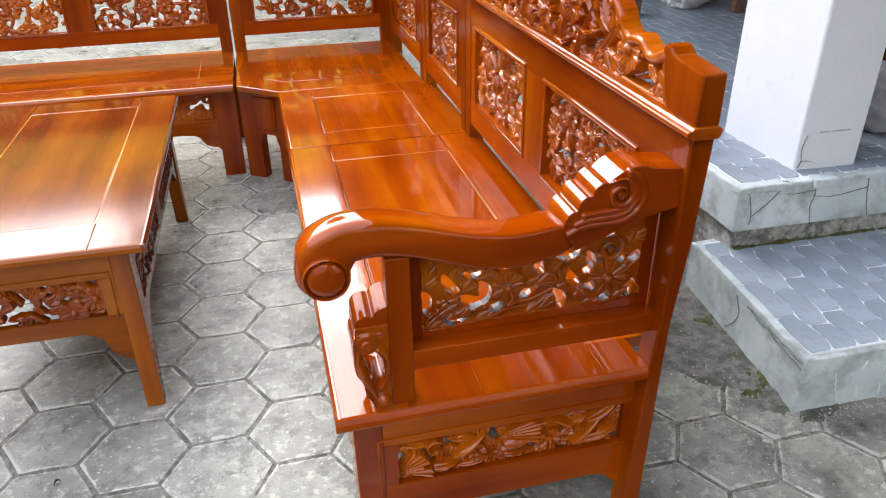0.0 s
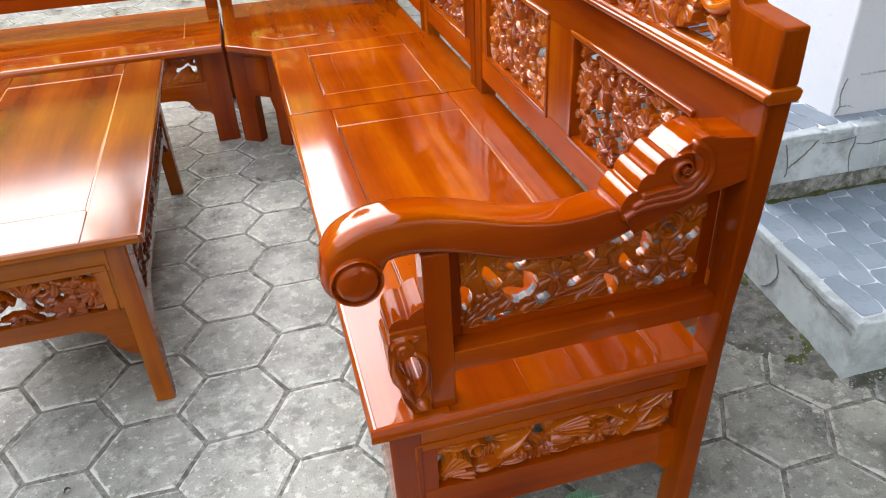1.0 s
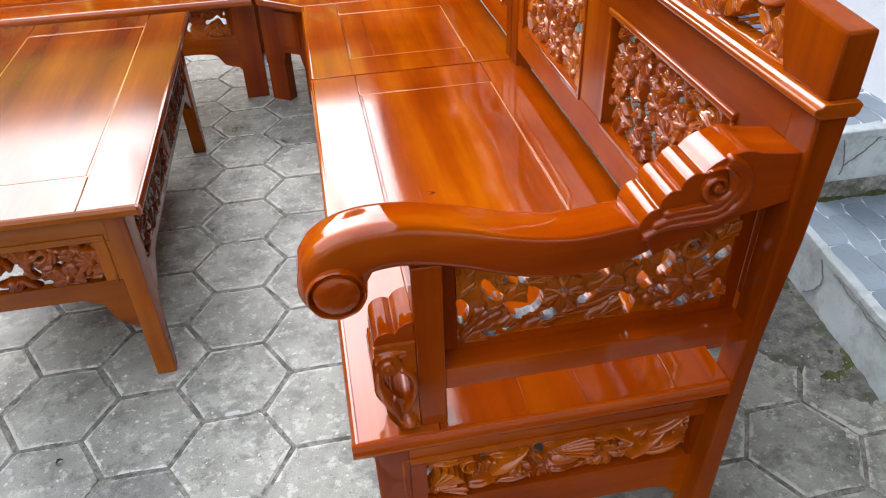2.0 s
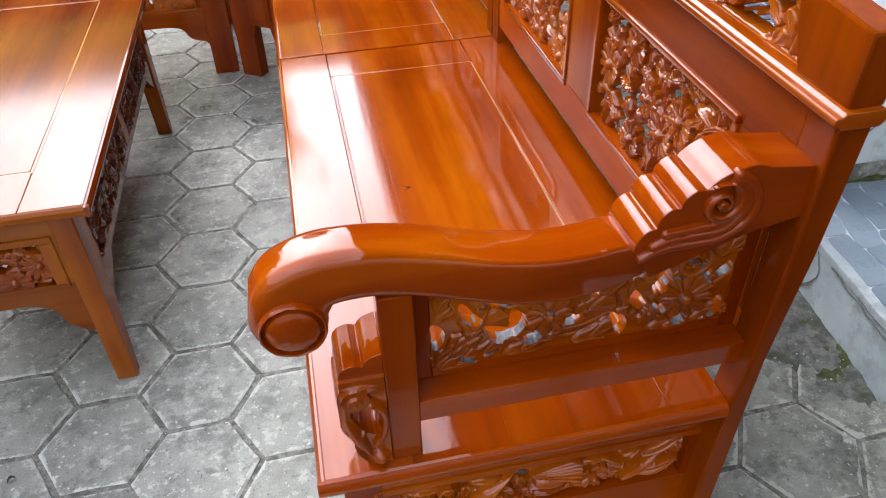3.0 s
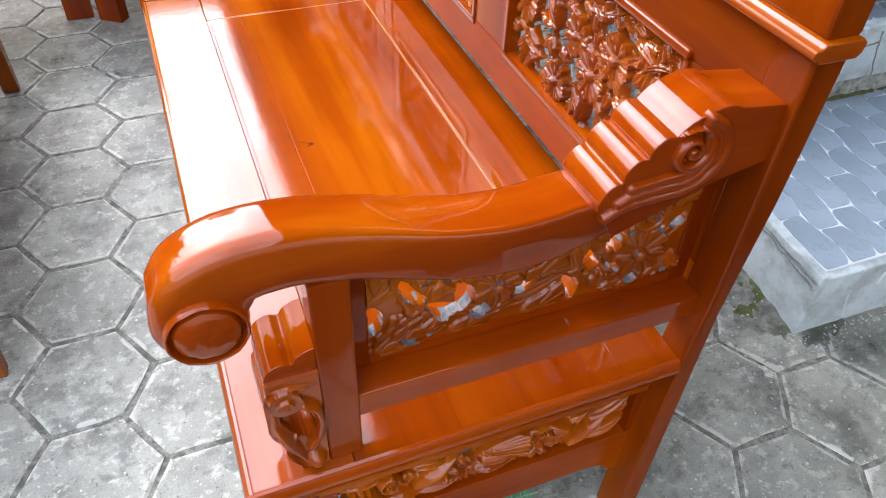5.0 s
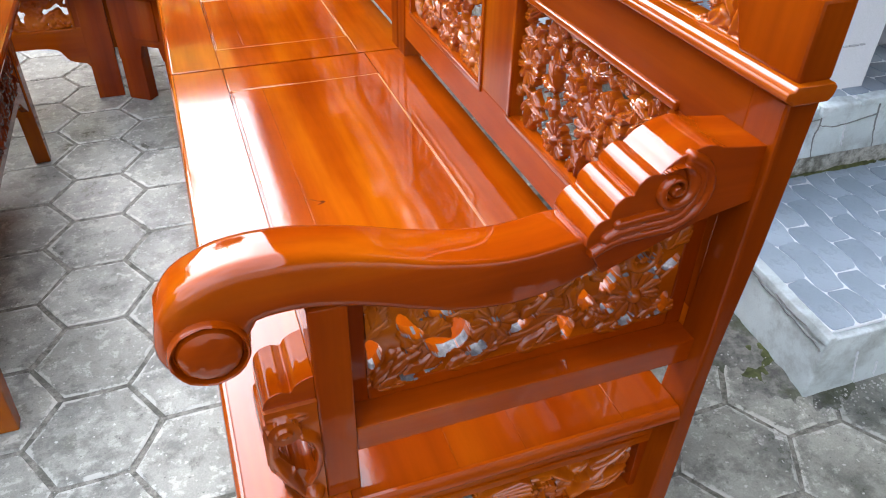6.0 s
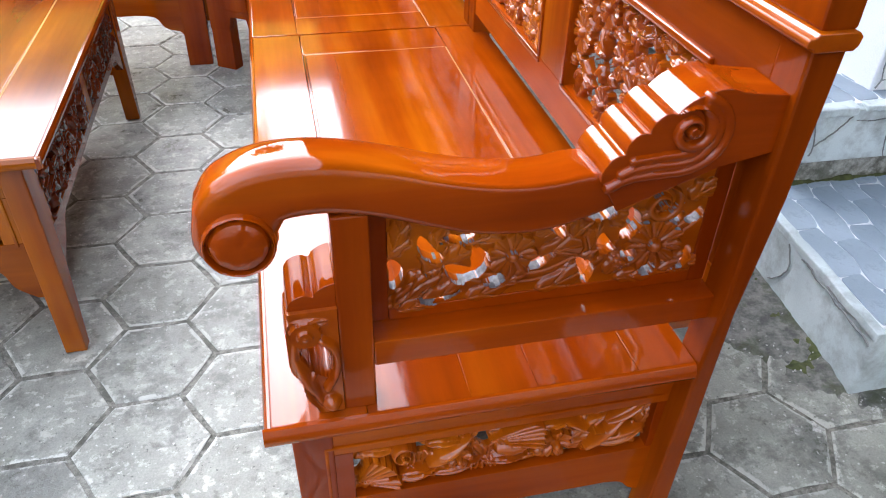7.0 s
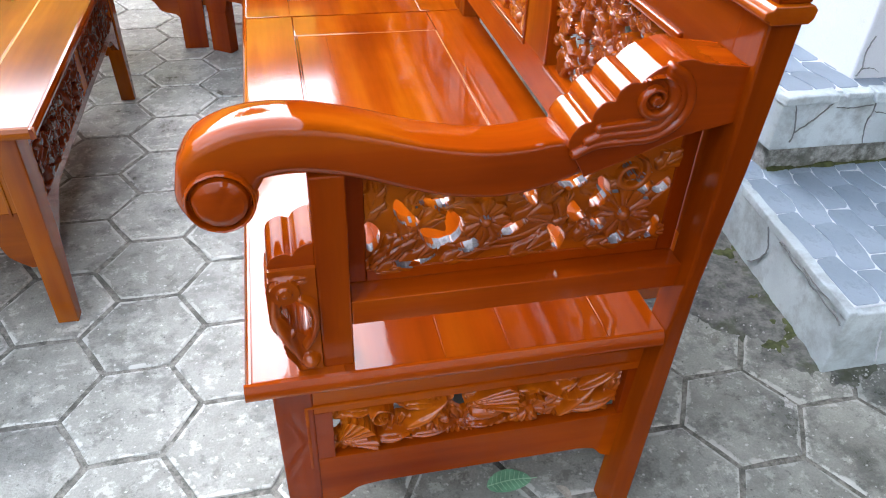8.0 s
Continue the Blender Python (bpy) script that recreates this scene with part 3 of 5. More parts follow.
def seat_boards(parent, L, inlay, x1=0.622, near=True):
    """A seat of border boards round a middle panel, with bevelled joints and a moulded nose."""
    x0, n0 = 0.0095, 0.0095 if near else 0.0
    ix0, ix1, iy0, iy1 = inlay
    g, w = 0.0022, 0.0050
    part("groove", joined(box(ix0 - w, ix0 - 0.0034, iy0 - g, iy1 + g, UNDER, SEAT - 0.0026, 0), box(ix0 - 0.0009, ix0 + 0.0006, iy0 - g, iy1 + g, UNDER, SEAT - 0.0026, 0)), DARK_AND_SHADED_WOOD, parent)
    for a, b in ((ix0 - 0.0034, ix0 - 0.0009), (ix0 + 0.0006, ix0 + 0.0022)):
        part("bead", box(a, b, iy0 - g, iy1 + g, UNDER, SEAT - 0.0005, 0.0006), WOOD_Y, parent)
    part("inlay_line", joined(*(box(a, b, c, d, UNDER, SEAT - 0.0011, 0.0006) for a, b, c, d in ((ix1 - g, ix1 + g, iy0, iy1), (ix0 + g, ix1 - g, iy0 - g, iy0 + g), (ix0 + g, ix1 - g, iy1 - g, iy1 + g)))), INLAY, parent, "thin pale inlay line")
    part("front_board", box(x0, ix0 - w, n0, L, UNDER, SEAT, 0.0022), WOOD_Y, parent)
    part("back_board", box(ix1 + g, x1, 0.100 if near else n0, L, UNDER, SEAT, 0.0009), WOOD_Y, parent)
    cuts = [ix0 - w + 0.0002, 0.262, 0.352, ix1 + g - 0.0002] if near else [ix0 - w + 0.0002, ix1 + g - 0.0002]
    for a, b in zip(cuts, cuts[1:]):
        part("end_board", box(a + 0.0001, b - 0.0001, n0, iy0 - g, UNDER, SEAT - 0.0002, 0.0002), SHADED_END if near else WOOD_Y, parent)
    if near:
        # notched round the back post
        part("end_board", box(ix1 + g + 0.0001, 0.5755, n0, 0.0998, UNDER, SEAT - 0.0002, 0.0006), SHADED_END, parent)
    part("end_board", box(ix0 - w + 0.0002, ix1 + g - 0.0002, iy1 + g, L, UNDER, SEAT - 0.0003, 0.0022), WOOD_Y, parent)
    mid = ix0 * 0.80 + ix1 * 0.20
    part("seat_panel", box(ix0 + g, mid - 0.0001, iy0 + g, iy1 - g, UNDER, SEAT - 0.0006, 0.0002), WOOD_Y, parent)
    part("seat_panel", box(mid + 0.0001, ix1 - g, iy0 + g, iy1 - g, UNDER, SEAT - 0.0006, 0.0002), WOOD_Y, parent)
    part("under_board", box(0.02, 0.56, 0.02, L - 0.01, UNDER - 0.008, UNDER + 0.018, 0), WOOD_Y, parent)
    nose = [(0.0097, 0.4297), (0.006, 0.4285), (0.0015, 0.4215), (0.0, 0.416), (0.0, 0.410), (0.0025, 0.4045), (0.0097, 0.4035)]
    part("nosing", prism(nose, "y", 0.0096 if near else 0.002, L, 0), WOOD_Y, parent)
    if near:
        bm = prism([(a, b) for a, b in nose], "x", 0.0, 0.5755, 0)
        part("nosing", bm, WOOD_X, parent)


def back(parent, L, panels, res, seed, first_post=True, last_post=True, low=0.478, crest=True, blocks=(True, True)):
    """The backrest: posts down to the floor, rails, stiles, carved panels, a moulded cap and a carved crest."""
    x0, x1 = XB, XB + BT
    z0, z1, ztop = 0.562, 0.788, 0.872
    for on, y in ((first_post, 0.0), (last_post, L - 0.052)):
        if on and y == 0.0 and blocks[0]:
            part("post", prism([(0.5885, 0.872), (0.630, 0.872), (0.621, 0.690), (0.6045, 0.520), (0.6015, 0.40), (0.600, 0.30), (0.594, 0.0), (0.557, 0.0), (0.565, 0.20), (0.5765, 0.43), (0.585, 0.545), (0.588, 0.70)], "y", y, y + 0.052, 0.004), SATIN_Z, parent)
        elif on:
            part("post", prism([(XB - 0.004, 0.872), (XB + 0.044, 0.872), (XB + 0.044, 0.40), (XB + 0.036, 0.0), (XB + 0.004, 0.0), (XB - 0.004, 0.40)], "y", y, y + 0.052, 0.004), SATIN_Z, parent)
    part("bottom_rail", box(x0, x1, 0.05, L - 0.05, low, z0, 0.003), RAIL_Y, parent)
    part("top_rail", box(x0, x1, 0.05, L - 0.05, z1, ztop, 0.003), SATIN_Y, parent)
    edges = [0.05, *[v for p in panels for v in p], L - 0.05]
    for a, b in zip(edges[0::2], edges[1::2]):
        part("stile", box(x0 + 0.0004, x1, a, b, z0 - 0.001, z1 + 0.001, 0.001), SATIN_Z, parent)
    for k, (a, b) in enumerate(panels):
        r = Relief(b - a, z1 - z0, res, seed + k)
        r.posy(0.050, 0.020, 0.50)
        carved("carved_panel", r, 0.004, lambda u, v, h, a=a: (x0 + 0.020 - h, a + u, z0 + v), GOLDEN, parent, "openwork floral carving")
        m = 0.012
        part("moulding", joined(box(x0 - 0.007, x0 + 0.004, a - m, b + m, z1, z1 + 0.013, 0.004, 3), box(x0 - 0.004, x0 + 0.004, a - m, a, z0, z1, 0.003), box(x0 - 0.004, x0 + 0.004, b, b + m, z0, z1, 0.003), box(x0 - 0.004, x0 + 0.004, a - m, b + m, z0 - m, z0, 0.003)), WOOD_Y, parent)
    cap = [(XB - 0.0065, 0.8755), (XB - 0.0130, 0.8765), (XB - 0.0145, 0.8790), (XB - 0.0145, 0.8835), (XB - 0.0125, 0.8862), (XB - 0.0060, 0.8872), (XB - 0.0030, 0.891), (XB + 0.042, 0.891), (XB + 0.047, 0.886), (XB + 0.045, 0.876), (XB + 0.040, 0.871), (XB - 0.004, 0.871)]
    part("cap_rail", prism(cap, "y", -0.007, L + 0.004, 0.0015), WOOD_Y, parent)
    if not crest:
        return
    c0, c1 = XB + 0.002, XB + 0.044
    for on, flip in zip(blocks, (False, True)):
        if on:
            line = [(0.0, 0.890), (0.092, 0.890), (0.110, 0.930), (0.126, 0.984), (0.120, 0.993), (0.104, 0.990), (0.090, 0.980), (0.0, 0.972)]
            line = [(L - y, z) for y, z in line] if flip else line
            part("crest_block", prism(line, "x", c0, c1, 0.004), SATIN_Z, parent)
    a, b = (0.092 if blocks[0] else 0.03), L - (0.092 if blocks[1] else 0.03)
    r = Relief(b - a, 0.25, res, seed + 17)
    r.posy(0.062, 0.024, 0.45)
    half = (b - a) / 2

    def ease(u, p, q):
        t = np.clip((u - p) / (q - p), 0, 1)
        return t * t * (3 - 2 * t)

    def top_line(u):
        e = np.minimum(u, 2 * half - u)
        return 0.088 + 0.010 * np.sin(e * 62) * (e < 0.2) + 0.065 * ease(e, 0.13, 0.26) + 0.045 * ease(e, 0.27, half)

    edge = [(i / 40 * 2 * half, float(top_line(np.array(i / 40 * 2 * half))) - 0.006) for i in range(41)]
    r.stem(edge, 0.010, 0.020)
    r.stem([(0, 0.004), (half, 0.004), (2 * half, 0.004)], 0.008, 0.008)
    carved("carved_crest", r, 0.016, lambda u, v, h: (c0 + 0.020 - h, a + u, 0.884 + v), CARVED, parent, "openwork floral crest with a scrolled upper edge", cut=lambda u, v: v < top_line(u) + 0.004)


def front_apron(parent, L, openings, res, seed, first=0.036, legw=0.055, dx=0.0):
    """Legs and a low apron with a carved panel along the front."""
    x0, x1 = 0.030 + dx, 0.052 + dx
    for y in (first, L - 0.096):
        part("leg", prism([(u + dx, v) for u, v in ((0.030, UNDER - 0.006), (0.0835, UNDER - 0.006), (0.0835, 0.10), (0.074, 0.0), (0.034, 0.0))], "y", y, y + legw, 0.003), WOOD_Z, parent)
    lo, hi = 0.262, 0.362
    part("apron_top", box(x0 + 0.002, x1, 0.09, L - 0.09, hi, UNDER - 0.004, 0.002), WOOD_Y, parent)
    a, b = 0.09, L - 0.09
    curve = [(a, lo), (a, 0.12), *curve_through([(a + 0.012, 0.135), (a + 0.06, 0.15), (a + 0.09, 0.19), (a + 0.15, 0.20)], 4), *curve_through([(b - 0.15, 0.20), (b - 0.09, 0.19), (b - 0.06, 0.15), (b - 0.012, 0.135)], 4), (b, 0.12), (b, lo)]
    part("apron_bottom", prism(curve, "x", x0 + 0.002, x1, 0.0015), WOOD_Y, parent)
    edges = [a, *[v for p in openings for v in p], b]
    for p, q in zip(edges[0::2], edges[1::2]):
        part("apron_stile", box(x0 + 0.0025, x1, p, q, lo, hi, 0.001), WOOD_Z, parent)
    for k, (p, q) in enumerate(openings):
        r = Relief(q - p, hi - lo, res, seed + k)
        r.posy(0.036, 0.014, 0.4)
        carved("carved_panel", r, 0.012, lambda u, v, h, p=p: (x0 + 0.016 - h, p + u, lo + v), CARVED, parent, "openwork floral carving")
        part("moulding", joined(box(x0 - 0.003, x0 + 0.004, p - 0.01, q + 0.01, hi, hi + 0.01, 0.003), box(x0 - 0.003, x0 + 0.004, p - 0.01, q + 0.01, lo - 0.01, lo, 0.003), box(x0 - 0.003, x0 + 0.004, p - 0.01, p, lo, hi, 0.003), box(x0 - 0.003, x0 + 0.004, q, q + 0.01, lo, hi, 0.003)), WOOD_Y, parent)


def end_apron(parent):
    y0, y1 = 0.038, 0.060
    xa, xb, lo, hi = 0.108, 0.556, 0.222, 0.322
    part("apron_top", box(0.082, XB - 0.004, y0, y1, hi, UNDER - 0.004, 0.002), APRON_X, parent)
    bottom = [(0.082, lo), (0.082, 0.105), *curve_through([(0.088, 0.112), (0.118, 0.122), (0.140, 0.140), (0.175, 0.146)], 4),
              *curve_through([(0.50, 0.146), (0.528, 0.140), (0.545, 0.122), (0.565, 0.112)], 4), (XB - 0.002, 0.06), (XB - 0.002, lo)]
    part("apron_bottom", prism(bottom, "y", y0, y1, 0.0015), APRON_X, parent)
    part("apron_stile", box(0.082, xa, y0 + 0.0004, y1, lo, hi, 0.0008), WOOD_Z, parent)
    part("apron_stile", box(xb, XB - 0.004, y0 + 0.0004, y1, lo, hi, 0.0008), WOOD_Z, parent)
    r = Relief(xb - xa, hi - lo, 0.0014, 41)
    w, h = xb - xa, hi - lo
    r.leafage(0.024, 0.28, 0.002)
    r.fan(0.004, 0.020, 0.55, 0.75, 0.062, 7, 0.019)
    r.volute(0.070, 0.074, 0.020, 1, 0.5, top=0.018)
    r.frond(0.008, 0.086, -0.2, 0.060, 0.012, 0.1, 0.013, 3)
    r.frond(0.062, 0.020, -0.1, 0.060, 0.014, 0.2, 0.016, 3)
    r.frond(0.106, 0.036, 0.52, 0.078, 0.012, 0.1, 0.018, 1)
    r.frond(0.104, 0.078, 0.1, 0.055, 0.011, -0.2, 0.013, 3)
    r.bloom(0.152, 0.040, 0.021, 6, 0.4, 0.017)
    r.frond(0.116, 0.012, 0.05, 0.070, 0.010, 0.1, 0.013, 2)
    r.fan(0.186, 0.066, 0.10, 0.36, 0.092, 6, 0.020)
    r.frond(0.206, 0.044, 0.0, 0.058, 0.019, 0.0, 0.017, 1)
    r.frond(0.200, 0.020, 0.0, 0.062, 0.014, 0.05, 0.014, 4)
    r.bloom(0.300, 0.036, 0.027, 7, 0.1, 0.018)
    r.frond(0.268, 0.076, 0.25, 0.060, 0.010, -0.2, 0.015, 2)
    r.frond(0.310, 0.082, -0.52, 0.090, 0.0085, 0.1, 0.019, 1)
    r.frond(0.348, 0.014, 0.95, 0.098, 0.0085, -0.1, 0.020, 1)
    r.frond(0.372, 0.020, 0.15, 0.074, 0.018, 0.1, 0.016, 2)
    r.frond(0.376, 0.066, 0.48, 0.080, 0.013, 0.15, 0.018, 3)
    r.frond(0.330, 0.060, 0.1, 0.050, 0.012, 0.3, 0.012, 2)
    for cx, cy, ang, l, q in ((0.004, 0.046, 1.4, 0.010, 0.0045), (0.058, 0.036, 0.5, 0.010, 0.007), (0.090, 0.072, 1.3, 0.012, 0.006), (0.190, 0.062, 2.2, 0.016, 0.0085), (0.285, 0.070, 0.6, 0.009, 0.006), (0.338, 0.062, 0.1, 0.016, 0.006), (0.394, 0.044, 0.9, 0.011, 0.006), (0.428, 0.088, 0.6, 0.014, 0.004)):
        x, y = r.local(cx, cy, ang)
        r.H = np.where((x / l) ** 2 + (y / q) ** 2 < 1, -0.004, r.H)
    r.H = np.where(r.H > 0, r.H * 1.45, r.H)
    carved("carved_panel", r, 0.006, lambda u, v, hh: (xa + u, y0 + 0.020 - hh, lo + v), CARVED, parent, "openwork floral carving")
    m0, m1, n0, n1 = 0.070, 0.568, 0.205, 0.341
    part("moulding", joined(box(m0, m1, y0 - 0.003, y0 + 0.003, n1 - 0.006, n1, 0.0025), box(m0, m0 + 0.006, y0 - 0.003, y0 + 0.003, n0, n1, 0.0025)), APRON_X, parent)


def rounded(outline, a, b, r, segs=5):
    """A closed (x, z) outline carried along y, its rims rounded by r(x)."""
    n = len(outline)
    p = np.array(outline)
    d = np.roll(p, -1, 0) - np.roll(p, 1, 0)
    nrm = np.stack([-d[:, 1], d[:, 0]], 1) / (np.linalg.norm(d, axis=1, keepdims=True) + 1e-9)
    area = np.sum(p[:, 0] * np.roll(p[:, 1], -1) - np.roll(p[:, 0], -1) * p[:, 1])
    nrm = nrm if area > 0 else -nrm
    bm = bmesh.new()
    rows = []
    rim = np.array([r(x) for x, z in outline])
    for side, steps in ((0, range(segs + 1)), (1, range(segs, -1, -1))):
        for k in steps:
            w = k / segs * math.pi / 2
            e, deep = p + nrm * (rim * (1 - math.sin(w)))[:, None], rim * (1 - math.cos(w))
            rows.append([bm.verts.new((x, b - y if side else a + y, z)) for (x, z), y in zip(e, deep)])
    for u, v in zip(rows, rows[1:]):
        for k in range(n):
            bm.faces.new((u[k], u[(k + 1) % n], v[(k + 1) % n], v[k]))
    bm.faces.new(rows[0])
    bm.faces.new(rows[-1])
    return bm


def arm(parent):
    """The scrolled armrest on its post, with a carved panel under it."""
    ya, yb = 0.016, 0.083
    cx, cz = 0.0125, 0.7165

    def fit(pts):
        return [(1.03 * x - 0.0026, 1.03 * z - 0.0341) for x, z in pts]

    top = curve_through([(0.428, 0.756), (0.395, 0.752), (0.365, 0.752), (0.335, 0.748), (0.29, 0.748), (0.23, 0.759), (0.165, 0.780), (0.11, 0.794), (0.065, 0.798), (0.025, 0.792), (-0.008, 0.775), (-0.026, 0.750)], 5)
    arc = [(cx + (0.0450 - 0.0060 * k / 13) * math.cos(a), cz - 0.002 + (0.0450 - 0.0060 * k / 13) * math.sin(a)) for k, a in enumerate(radians(168 + k * 15) for k in range(14))]
    under = curve_through([(0.060, 0.731), (0.10, 0.733), (0.15, 0.724), (0.20, 0.708), (0.25, 0.693), (0.302, 0.686), (0.345, 0.689), (0.387, 0.701), (0.428, 0.719)], 4)
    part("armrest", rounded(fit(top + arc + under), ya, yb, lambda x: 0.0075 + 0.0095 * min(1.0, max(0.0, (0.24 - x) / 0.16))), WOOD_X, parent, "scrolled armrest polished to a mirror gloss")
    block = [(0.575, 0.763), (0.575, 0.829), (0.54, 0.8335)]
    for (px, pz), (qx, qz) in (((0.520, 0.8365), (0.4525, 0.818)), ((0.4525, 0.818), (0.4265, 0.799)), ((0.4265, 0.799), (0.4035, 0.777)), ((0.4035, 0.777), (0.3815, 0.747))):
        nx, nz = qz - pz, px - qx
        ln = math.hypot(nx, nz)
        for k in range(9):
            t = k / 9
            swell = 0.0080 * (1 - abs(2 * t - 1) ** 2.8) * (1.12 - 0.24 * t) * (1.4 if qx > 0.44 else 1.0)
            block.append((px + (qx - px) * t + nx / ln * swell, pz + (qz - pz) * t + nz / ln * swell))
    block += [(0.3815, 0.747), (0.386, 0.741), (0.405, 0.708), (0.451, 0.7255), (0.514, 0.7505)]
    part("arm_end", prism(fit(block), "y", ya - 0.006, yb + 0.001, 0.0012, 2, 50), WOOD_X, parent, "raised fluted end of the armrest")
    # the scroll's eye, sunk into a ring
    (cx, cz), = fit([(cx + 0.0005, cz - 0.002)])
    bm = bmesh.new()
    n = 28
    prof = [(0.0335, 0.0005), (0.0334, -0.0030), (0.0326, -0.0062), (0.0314, -0.0078), (0.0302, -0.0066), (0.0292, -0.0030), (0.0285, 0.0010), (0.0276, 0.0010), (0.0268, -0.0030), (0.0250, -0.0066), (0.0215, -0.0092), (0.0160, -0.0108), (0.0080, -0.0116), (0.0, -0.0118)]
    rings = []
    for q, d in prof:
        q *= 1.12
        if not q:
            rings.append([bm.verts.new((cx, ya + d, cz))])
            continue
        ring = []
        for k in range(n):
            w = 2 * math.pi * k / n
            chip = 0.0016 * noise.noise(Vector((math.cos(w) * q * 90, math.sin(w) * q * 90, 4))) if q < 0.0301 else 0.0006 * math.sin(9 * w)
            ring.append(bm.verts.new((cx + q * math.cos(w), ya + d + chip, cz + q * math.sin(w))))
        rings.append(ring)
    for a, b in zip(rings, rings[1:]):
        for k in range(n):
            if len(b) == 1:
                bm.faces.new((a[k], a[(k + 1) % n], b[0]))
            else:
                bm.faces.new((a[k], a[(k + 1) % n], b[(k + 1) % n], b[k]))
    part("scroll_eye", bm, WOOD_X, parent, "round carved boss in the scroll")
    # carved volute on the outer face of the raised end
    rr = Relief(0.150, 0.112, 0.0012, 3)
    rr.volute(0.086, 0.066, 0.026, -1, 0.6, 1.3, top=0.009)
    for d in range(3):
        e = 0.0095 * d
        rr.stem([(0.004 + 1.3 * e, 0.006 + 1.5 * e), (0.026 + 0.6 * e, 0.016 + e), (0.060, 0.018 + e), (0.092, 0.020 + e), (0.118 - 0.9 * e, 0.036 + 0.8 * e), (0.127 - 1.1 * e, 0.062), (0.118 - 0.8 * e, 0.086 - 0.3 * e), (0.098, 0.100 - 0.7 * e)], 0.0056, 0.0085 - 0.001 * d)
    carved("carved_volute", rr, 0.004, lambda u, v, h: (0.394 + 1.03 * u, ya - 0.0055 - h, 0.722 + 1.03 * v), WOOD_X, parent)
    part("arm_post", box(0.102, 0.1425, 0.022, 0.064, SEAT - 0.001, 0.718, 0.003), WOOD_Z, parent)
    part("arm_rail", box(0.142, XB - 0.003, 0.024, 0.070, 0.496, 0.534, 0.0022), SATIN_X, parent)
    part("back_stile", prism([(0.563, 0.534), (XB - 0.003, 0.534), (XB - 0.003, 0.755), (0.563, 0.747)], "y", 0.060, 0.070, 0.002), WOOD_Z, parent)
    part("side_fillet", box(0.142, 0.166, 0.061, 0.070, 0.534, 0.702, 0.002), WOOD_Z, parent)
    part("fillet", box(0.166, 0.563, 0.060, 0.070, 0.534, 0.552, 0.002), WOOD_X, parent)
    p = Relief(0.40, 0.20, 0.0014, 8)
    p.raise_to(p.u > -1, 0.0030 + 0.0006 * np.sin(p.u * 70) * np.sin(p.v * 90))
    for c in ((0.005, 0.010, 0.4, 0.085, 0.020, 0.5), (0.010, 0.004, 0.1, 0.09, 0.014, 0.3), (0.055, 0.050, 1.75, 0.075, 0.014, -0.4), (0.070, 0.070, 0.5, 0.075, 0.013, 0.4), (0.095, 0.010, 0.15, 0.09, 0.013, 0.3),
              (0.135, 0.095, 2.7, 0.070, 0.013, 0.4), (0.185, 0.060, 0.5, 0.090, 0.015, -0.6), (0.175, 0.095, 0.35, 0.075, 0.013, 0.3), (0.185, 0.010, 0.15, 0.105, 0.014, 0.4), (0.245, 0.045, 1.1, 0.065, 0.012, 0.4),
              (0.270, 0.105, -0.3, 0.060, 0.012, 0.4), (0.275, 0.020, 0.9, 0.060, 0.012, -0.4), (0.37, 0.12, 0.8, 0.05, 0.014, -0.4), (0.35, 0.03, -0.4, 0.06, 0.014, 0.3), (0.29, 0.012, -0.1, 0.09, 0.012, 0.3), (0.0, 0.085, 1.0, 0.06, 0.014, 0.3), (0.225, 0.085, 0.9, 0.06, 0.012, 0.4)):
        p.flat_leaf(c[0], c[1], c[2], c[3] * 1.05, c[4] * 1.2, c[5])
    for line in ([(0.0, 0.010), (0.06, 0.050), (0.12, 0.030), (0.19, 0.025), (0.26, 0.050), (0.32, 0.035), (0.40, 0.095)], [(0.0, 0.022), (0.06, 0.062), (0.12, 0.042), (0.19, 0.036), (0.26, 0.062), (0.32, 0.047), (0.39, 0.105)]):
        p.groove(line, 0.0022, 0.0030)
    p.bloom(0.150, 0.068, 0.032, 8, 0.3, 0.0175, 0.1)
    p.bloom(0.335, 0.058, 0.040, 11, 0.1, 0.0180, 0.1)
    p.volute(0.335, 0.118, 0.026, -1, 0.5, top=0.0125)
    p.H = np.maximum(p.H, 0.0012)
    gone = np.zeros(p.u.shape, bool)
    for cx, cy, ang, l, w in ((0.010, 0.058, 1.6, 0.024, 0.0075), (0.048, 0.086, -0.9, 0.024, 0.0085), (0.088, 0.046, -0.4, 0.024, 0.011), (0.088, 0.100, 0.0, 0.022, 0.007), (0.112, 0.062, 1.7, 0.026, 0.010), (0.150, 0.107, 0.1, 0.028, 0.006), (0.188, 0.050, 0.5, 0.022, 0.008),
                              (0.205, 0.102, -1.3, 0.020, 0.008), (0.250, 0.030, 1.9, 0.024, 0.009), (0.268, 0.066, -0.9, 0.020, 0.0085), (0.300, 0.092, 1.4, 0.024, 0.010), (0.304, 0.047, 0.6, 0.010, 0.009), (0.333, 0.020, 0.5, 0.012, 0.008), (0.262, 0.112, 0.2, 0.030, 0.008), (0.335, 0.150, 0.5, 0.022, 0.008),
                              (0.362, 0.094, 0.3, 0.010, 0.007), (0.385, 0.092, 0.6, 0.014, 0.008), (0.062, 0.012, 0.05, 0.030, 0.005), (0.130, 0.030, 0.2, 0.016, 0.006), (0.385, 0.030, 1.2, 0.018, 0.006)):
        x, y = p.local(cx, cy, ang)
